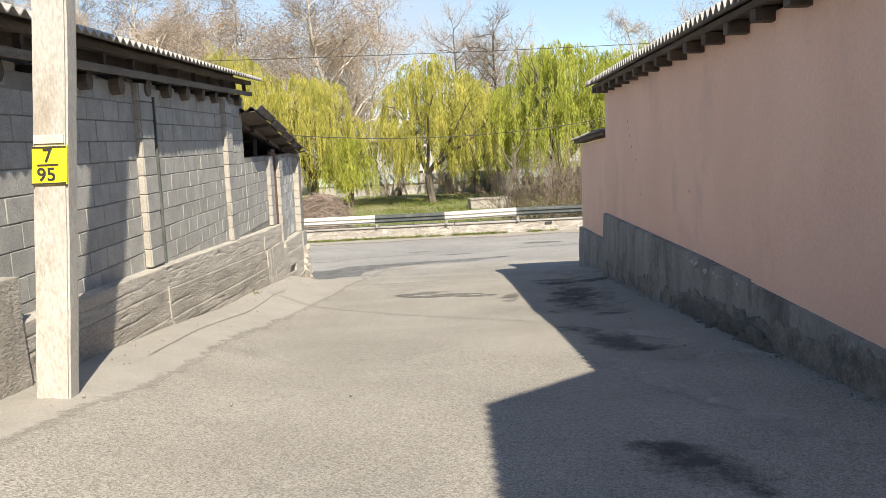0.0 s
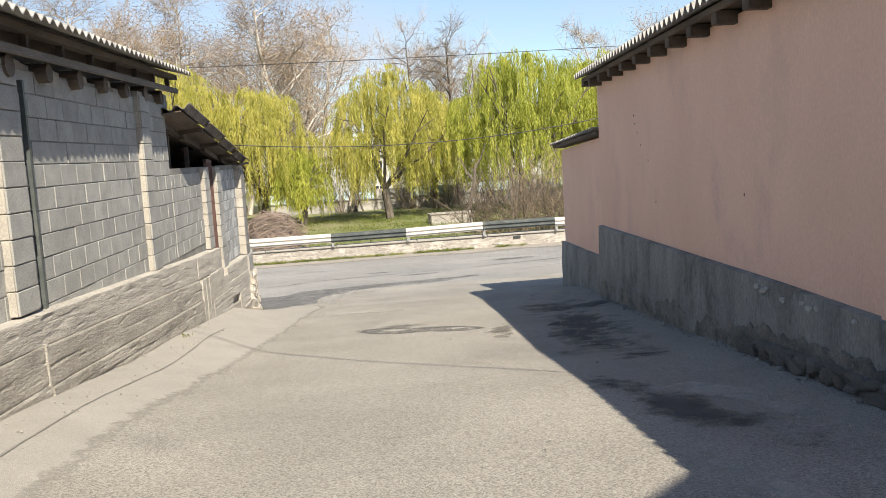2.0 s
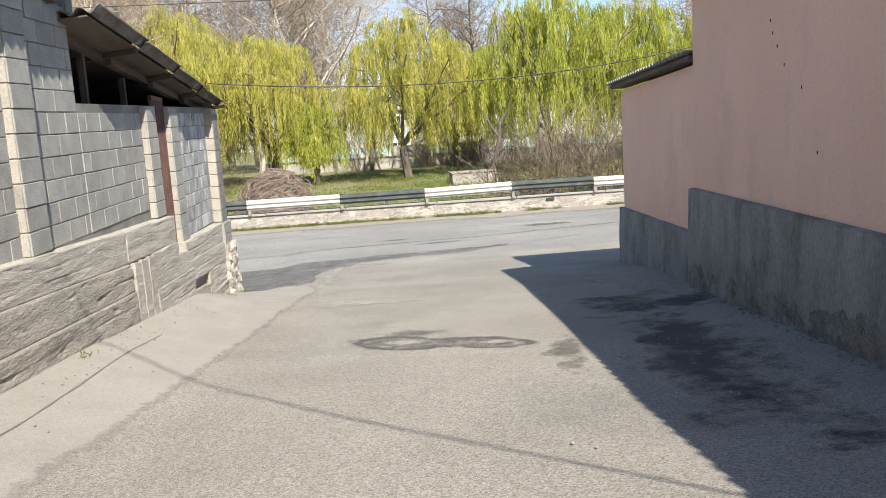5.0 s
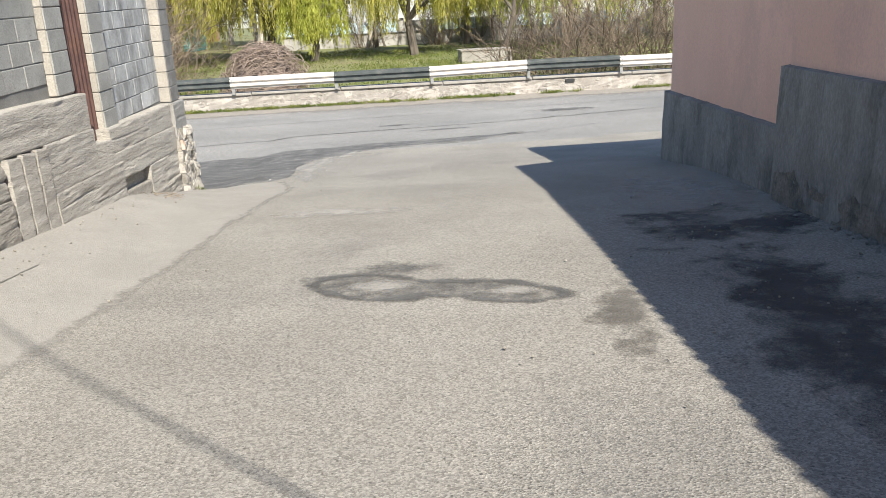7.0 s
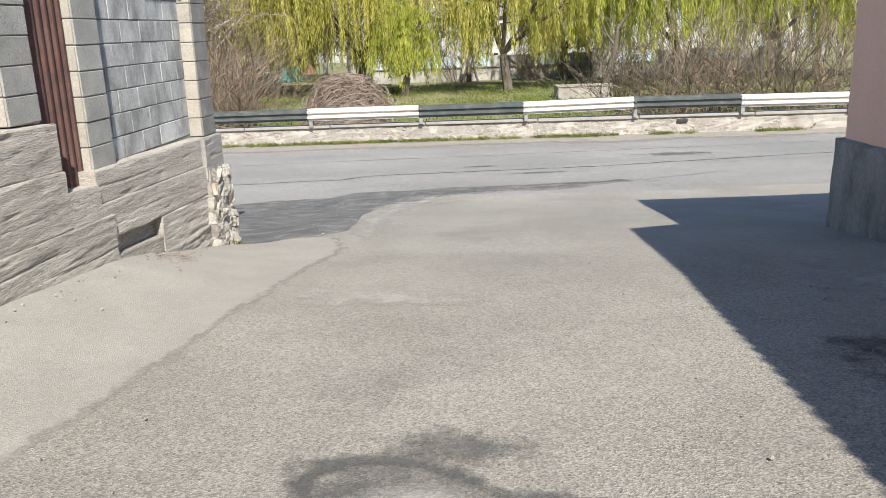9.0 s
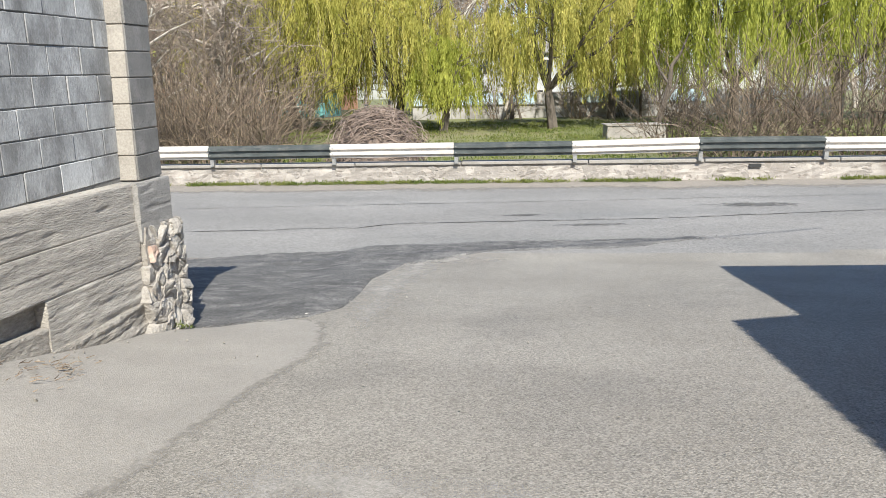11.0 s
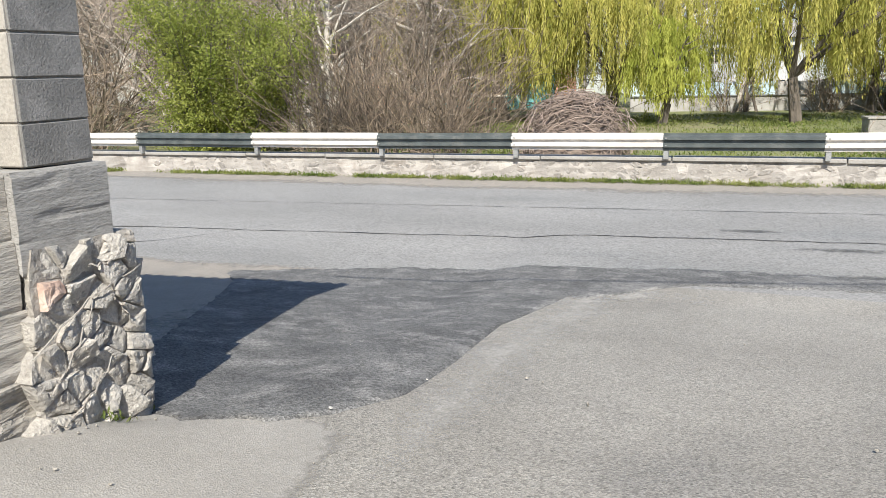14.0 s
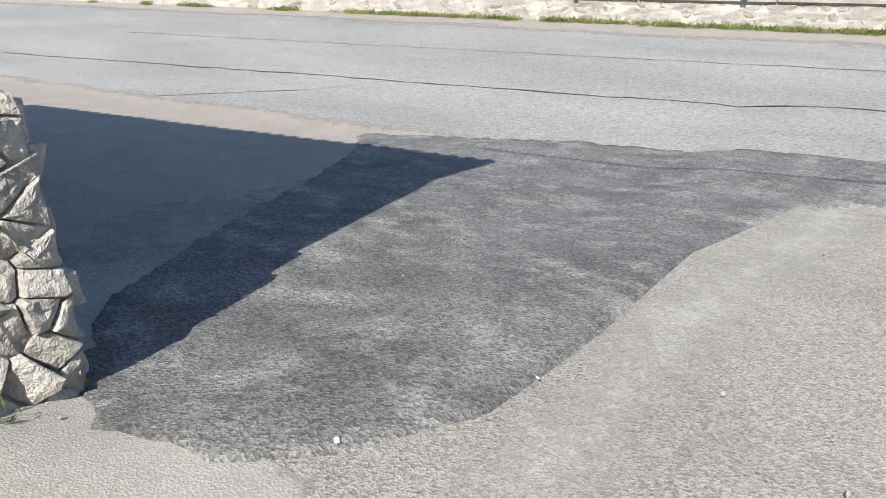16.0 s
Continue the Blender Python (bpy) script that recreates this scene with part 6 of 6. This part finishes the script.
def block_house(name, x, y, w, d, h, wall_mat, storeys, bays, label, win=(1.0, 1.3), roof=SLATE):
    z0 = ground_z(x, y) - 0.3
    hs = base(name, x, y, z0, label, "house")
    part("wall", boxbm(x - w / 2, x + w / 2, y, y + d, z0, z0 + h + 0.3, 0.03), wall_mat, hs)
    bm = bmesh.new()
    v0 = [(x - w / 2 - 0.4, y - 0.4, z0 + h + 0.3), (x + w / 2 + 0.4, y - 0.4, z0 + h + 0.3), (x + w / 2 + 0.4, y + d + 0.4, z0 + h + 0.3), (x - w / 2 - 0.4, y + d + 0.4, z0 + h + 0.3)]
    hexa(bm, v0 + [(a, y + d / 2 + (0.05 if k > 1 else -0.05), z0 + h + 1.7) for k, (a, _, _) in enumerate(v0)])
    part("roof", bm, roof, hs)
    for s in range(storeys):
        for b in range(bays):
            cx = x - w / 2 + w * (b + 0.5) / bays
            cz = z0 + 0.3 + h * (s + 0.55) / storeys
            wn1 = part("window", boxbm(cx - win[0] / 2, cx + win[0] / 2, y - 0.03, y + 0.05, cz - win[1] / 2, cz + win[1] / 2), WHITE, hs)
            for sx in (-1, 1):
                part("pane", boxbm(cx + sx * win[0] / 4 - win[0] / 5, cx + sx * win[0] / 4 + win[0] / 5, y - 0.045, y - 0.02, cz - win[1] / 2 + 0.08, cz + win[1] / 2 - 0.08), GLASSDARK, wn1)
    return hs


block_house("house_far", 1.6, 84, 8, 7, 5.2, HOUSEWHITE, 2, 3, "white rendered house with turquoise trim behind the trees")
block_house("house_far", -19, 80, 9, 7, 3.4, TURQ, 1, 3, "low turquoise painted house behind the trees")
block_house("apartment_building", -38, 118, 34, 12, 11.5, ORANGE, 4, 12, "orange rendered apartment building with white windows")
block_house("house_far", -62, 100, 14, 8, 5.5, HOUSEWHITE, 2, 5, "white house with a low pitched roof behind bare trees")


# ---- small growth and litter ----
def tufts(name, spots_, size, label):
    nr = np.random.default_rng(6)
    pl, wy = [], []
    for cx, cy, sx, sy, n in spots_:
        px, py = nr.normal(cx, sx, n), nr.normal(cy, sy, n)
        for a, b in zip(px, py):
            pl.append((a, b, ground_z(a, b) + abs(nr.normal(0, size * 0.4))))
            wy.append((nr.normal(0, 0.7), nr.normal(0, 0.7), 1.0))
    pl, wy = np.array(pl), np.array(wy)
    v_, f_ = leaf_arrays(pl, wy / np.linalg.norm(wy, axis=1)[:, None], size, size * 0.16, nr)
    return tagged(new(name, array_mesh(name, v_, f_, GRASS)), label, "grass", kind="stuff")


rg = random.Random(2)
verge = []
for k in range(900):
    x = rg.uniform(-24, 12)
    if noise.noise(Vector((x * 0.55, 3, 1))) + 0.5 * noise.noise(Vector((x * 2.1, 5, 1))) > (-0.3 if -13 < x < 4 else 0.1):
        verge.append((x, 33.9 - abs(rg.gauss(0, 0.10)), rg.uniform(0.04, 0.14), 0.05, rg.randint(8, 34)))
tufts("grass_verge", verge, 0.07, "green weeds along the foot of the road wall")
tufts("grass_tuft", [(-1.98, 19.95, 0.05, 0.04, 40), (-2.1, 20.3, 0.05, 0.05, 14), (-2.2, 12.9, 0.04, 0.08, 20)], 0.045, "small grass tufts at the foot of the wall")
tufts("lawn", [(rg.uniform(-12, 22), rg.uniform(36, 66), 0.7, 0.7, 120) for _ in range(420)], 0.13, "short green lawn grass in the park")


def pebbles():
    rng = random.Random(9)
    bm = bmesh.new()
    for i in range(760):
        if i < 420:
            x, y = rng.gauss(3.2, 0.6), rng.uniform(3, 17)
            if x > right(y) - 0.05:
                continue
        elif i < 640:
            y = rng.uniform(5, 20.5)
            x = left(y) + abs(rng.gauss(0.12, 0.2)) + 0.08
        else:
            x, y = rng.uniform(-2, 3), rng.uniform(2, 24)
        s = abs(rng.gauss(0.004, 0.004)) + 0.003
        bmesh.ops.create_icosphere(bm, subdivisions=1, radius=s, matrix=pose(x, y, ground_z(x, y) + 0.012 + s * 0.3, rng.uniform(0, 90), 0, rng.uniform(0, 180)) @ Matrix.Diagonal((1, rng.uniform(0.6, 1), 0.6, 1)))
    return bm


def sticks():
    rng = random.Random(31)
    paths = []
    for i in range(60):
        x, y = rng.gauss(-1.9, 0.10), rng.gauss(17.9, 0.2)
        a = rng.gauss(0.3, 0.8)
        z = ground_z(x, y) + 0.012 + rng.uniform(0, 0.02)
        ln = rng.uniform(0.02, 0.07)
        paths.append(([Vector((x, y, z)), Vector((x + math.cos(a) * ln, y + math.sin(a) * ln, z + rng.uniform(0, 0.012)))], [0.003, 0.002]))
    return tube_arrays(paths, 4)


v, f = sticks()
tagged(new("twig_litter", array_mesh("twig_litter", v, f, SHRUBTWIG)), "dry twigs swept up beside the drain opening", "litter", kind="stuff")


def debris():
    """Broken plaster lying along the foot of the salmon house."""
    rng = random.Random(41)
    bm = bmesh.new()
    for i in range(240):
        y = rng.uniform(2.5, 15.3)
        s = min(0.05, abs(rng.gauss(0.006, 0.011)) + 0.006)
        x = right(y) - abs(rng.gauss(0.0, 0.07)) - 0.01
        bmesh.ops.create_icosphere(bm, subdivisions=1, radius=s, matrix=pose(x, y, ground_z(x, y) + s * 0.3, rng.uniform(0, 90), 0, rng.uniform(0, 180)) @ Matrix.Diagonal((1, rng.uniform(0.6, 1.4), 0.65, 1)))
    for v_ in bm.verts:
        v_.co += noise.noise_vector(v_.co * 31) * 0.006
    return bm


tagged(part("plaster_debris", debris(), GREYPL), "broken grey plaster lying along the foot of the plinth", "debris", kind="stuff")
tagged(part("gravel", pebbles(), ROUGHCON), "loose small stones and grit on the lane", "gravel", kind="stuff")
# a curled scrap and a bottle cap on the asphalt patch
for x, y, s in ((-1.0, 20.47, 0.014), (-0.74, 21.2, 0.008)):
    bm = boxbm(-s, s, -s * 0.6, s * 0.6, 0, 0.006, 0.002)
    bmesh.ops.subdivide_edges(bm, edges=bm.edges[:], cuts=2, use_grid_fill=True)
    for v_ in bm.verts:
        v_.co.z += 9 * v_.co.x ** 2
    o = tagged(part("paper_scrap", bm, WHITE), "small white scrap of litter on the dark asphalt", "litter")
    o.matrix_world = pose(x, y, ground_z(x, y) + 0.022, 0, 0, 40 * x)


# ---- small red hatchback, driven on along the road ----
def car():
    paint = mat("dark_red_car_paint", (0.26, 0.012, 0.03), (0.28, 0.015, 0.035), 3, 0.25, 0.0, 60, grit=0.02)
    glass = mat("car_glass", (0.02, 0.022, 0.025), (0.03, 0.032, 0.035), 2, 0.06, 0.0)
    tyre_m = mat("tyre_rubber", (0.02, 0.02, 0.02), (0.035, 0.035, 0.035), 6, 0.9, 0.3)
    hub_m = mat("silver_hubcap", (0.55, 0.55, 0.55), (0.62, 0.62, 0.62), 6, 0.35, 0.0, metal=0.6)
    lamp_m = mat("lamp_glass", (0.6, 0.6, 0.58), (0.7, 0.7, 0.68), 6, 0.1, 0.0)
    tail_m = mat("tail_lamp_red", (0.35, 0.02, 0.02), (0.4, 0.03, 0.03), 6, 0.2, 0.0)
    x0, y0 = 11.4, 26.6
    z0 = ground_z(x0, y0)
    c = base("car", x0, y0, z0, "small dark red five-door hatchback on the road", "car")
    outline = [(-1.72, 0.22), (1.70, 0.22), (1.74, 0.45), (1.70, 0.62), (1.45, 0.80), (0.95, 0.92), (0.35, 1.36), (0.05, 1.46), (-0.85, 1.48), (-1.35, 1.38), (-1.62, 0.95), (-1.74, 0.72)]
    bm = bmesh.new()
    rings = []
    for w, ins in ((-0.74, 0.05), (-0.72, 0.0), (0.72, 0.0), (0.74, 0.05)):
        rings.append([bm.verts.new((x0 + px * (1 - ins * 0.3), y0 + w * (1 - 0.16 * max(0, (pz - 0.85)) / 0.6), z0 + pz)) for px, pz in outline])
    n = len(outline)
    for a, b in zip(rings, rings[1:]):
        for i in range(n):
            bm.faces.new((a[i], a[(i + 1) % n], b[(i + 1) % n], b[i]))
    bm.faces.new(rings[0])
    bm.faces.new(rings[-1][::-1])
    bmesh.ops.recalc_face_normals(bm, faces=bm.faces[:])
    bmesh.ops.bevel(bm, geom=[e for e in bm.edges], offset=0.03, segments=2, affect="EDGES")
    part("body", bm, paint, c)
    for side in (-1, 1):
        for nm, pts in (("rear_window", [(-1.30, 0.98), (-0.50, 0.98), (-0.50, 1.36), (-1.12, 1.35)]), ("front_window", [(-0.42, 0.98), (0.62, 0.96), (0.22, 1.34), (-0.42, 1.36)])):
            b2 = bmesh.new()
            lo = [b2.verts.new((x0 + px, y0 + side * (0.725 - 0.19 * (pz - 0.85)), z0 + pz)) for px, pz in pts]
            hi = [b2.verts.new((x0 + px, y0 + side * (0.760 - 0.19 * (pz - 0.85)), z0 + pz)) for px, pz in pts]
            b2.faces.new(lo)
            b2.faces.new(hi[::-1])
            for i in range(4):
                b2.faces.new((lo[i], lo[(i + 1) % 4], hi[(i + 1) % 4], hi[i]))
            bmesh.ops.recalc_face_normals(b2, faces=b2.faces[:])
            part(nm, b2, glass, c)
        for dx in (-0.30, 0.62):
            part("door_handle", boxbm(x0 + dx - 0.3, x0 + dx - 0.16, y0 + side * 0.75 - 0.015, y0 + side * 0.75 + 0.015, z0 + 0.86, z0 + 0.89, 0.005), paint, c)
        part("wing_mirror", boxbm(x0 + 0.55, x0 + 0.68, y0 + side * 0.80 - 0.07, y0 + side * 0.80 + 0.07, z0 + 0.94, z0 + 1.05, 0.02), glass, c)
        part("headlight", boxbm(x0 + 1.50, x0 + 1.72, y0 + side * 0.55 - 0.14, y0 + side * 0.55 + 0.14, z0 + 0.60, z0 + 0.74, 0.03), lamp_m, c)
        part("tail_light", boxbm(x0 - 1.72, x0 - 1.58, y0 + side * 0.66 - 0.05, y0 + side * 0.66 + 0.05, z0 + 0.72, z0 + 1.0, 0.02), tail_m, c)
        for dx in (-1.13, 1.13):
            b3 = bmesh.new()
            bmesh.ops.create_cone(b3, cap_ends=True, segments=24, radius1=0.27, radius2=0.27, depth=0.17, matrix=pose(x0 + dx, y0 + side * 0.66, z0 + 0.27, 90))
            bmesh.ops.bevel(b3, geom=[e for e in b3.edges if len(e.link_faces) == 2 and e.calc_face_angle() > 1], offset=0.03, segments=2, affect="EDGES")
            wheel = part("wheel", b3, tyre_m, c)
            b4 = bmesh.new()
            bmesh.ops.create_cone(b4, cap_ends=True, segments=20, radius1=0.175, radius2=0.165, depth=0.02, matrix=pose(x0 + dx, y0 + side * 0.75, z0 + 0.27, 90))
            for k in range(5):
                bmesh.ops.create_cone(b4, cap_ends=True, segments=8, radius1=0.03, radius2=0.02, depth=0.02, matrix=pose(x0 + dx, y0 + side * 0.762, z0 + 0.27) @ pose(0, 0, 0, 0, 72 * k, 0) @ pose(0.1, 0, 0, 90))
            part("hubcap", b4, hub_m, wheel)
    part("bumper", boxbm(x0 + 1.62, x0 + 1.78, y0 - 0.7, y0 + 0.7, z0 + 0.25, z0 + 0.48, 0.05), paint, c)
    part("bumper", boxbm(x0 - 1.78, x0 - 1.62, y0 - 0.7, y0 + 0.7, z0 + 0.25, z0 + 0.52, 0.05), paint, c)
    part("windscreen", slab(lambda q: 0.0, y0 - 0.6, y0 + 0.6, x0 + 0.40, x0 + 0.46, z0 + 0.98, z0 + 1.28, z0 + 0.98, z0 + 1.28), glass, c)


car()
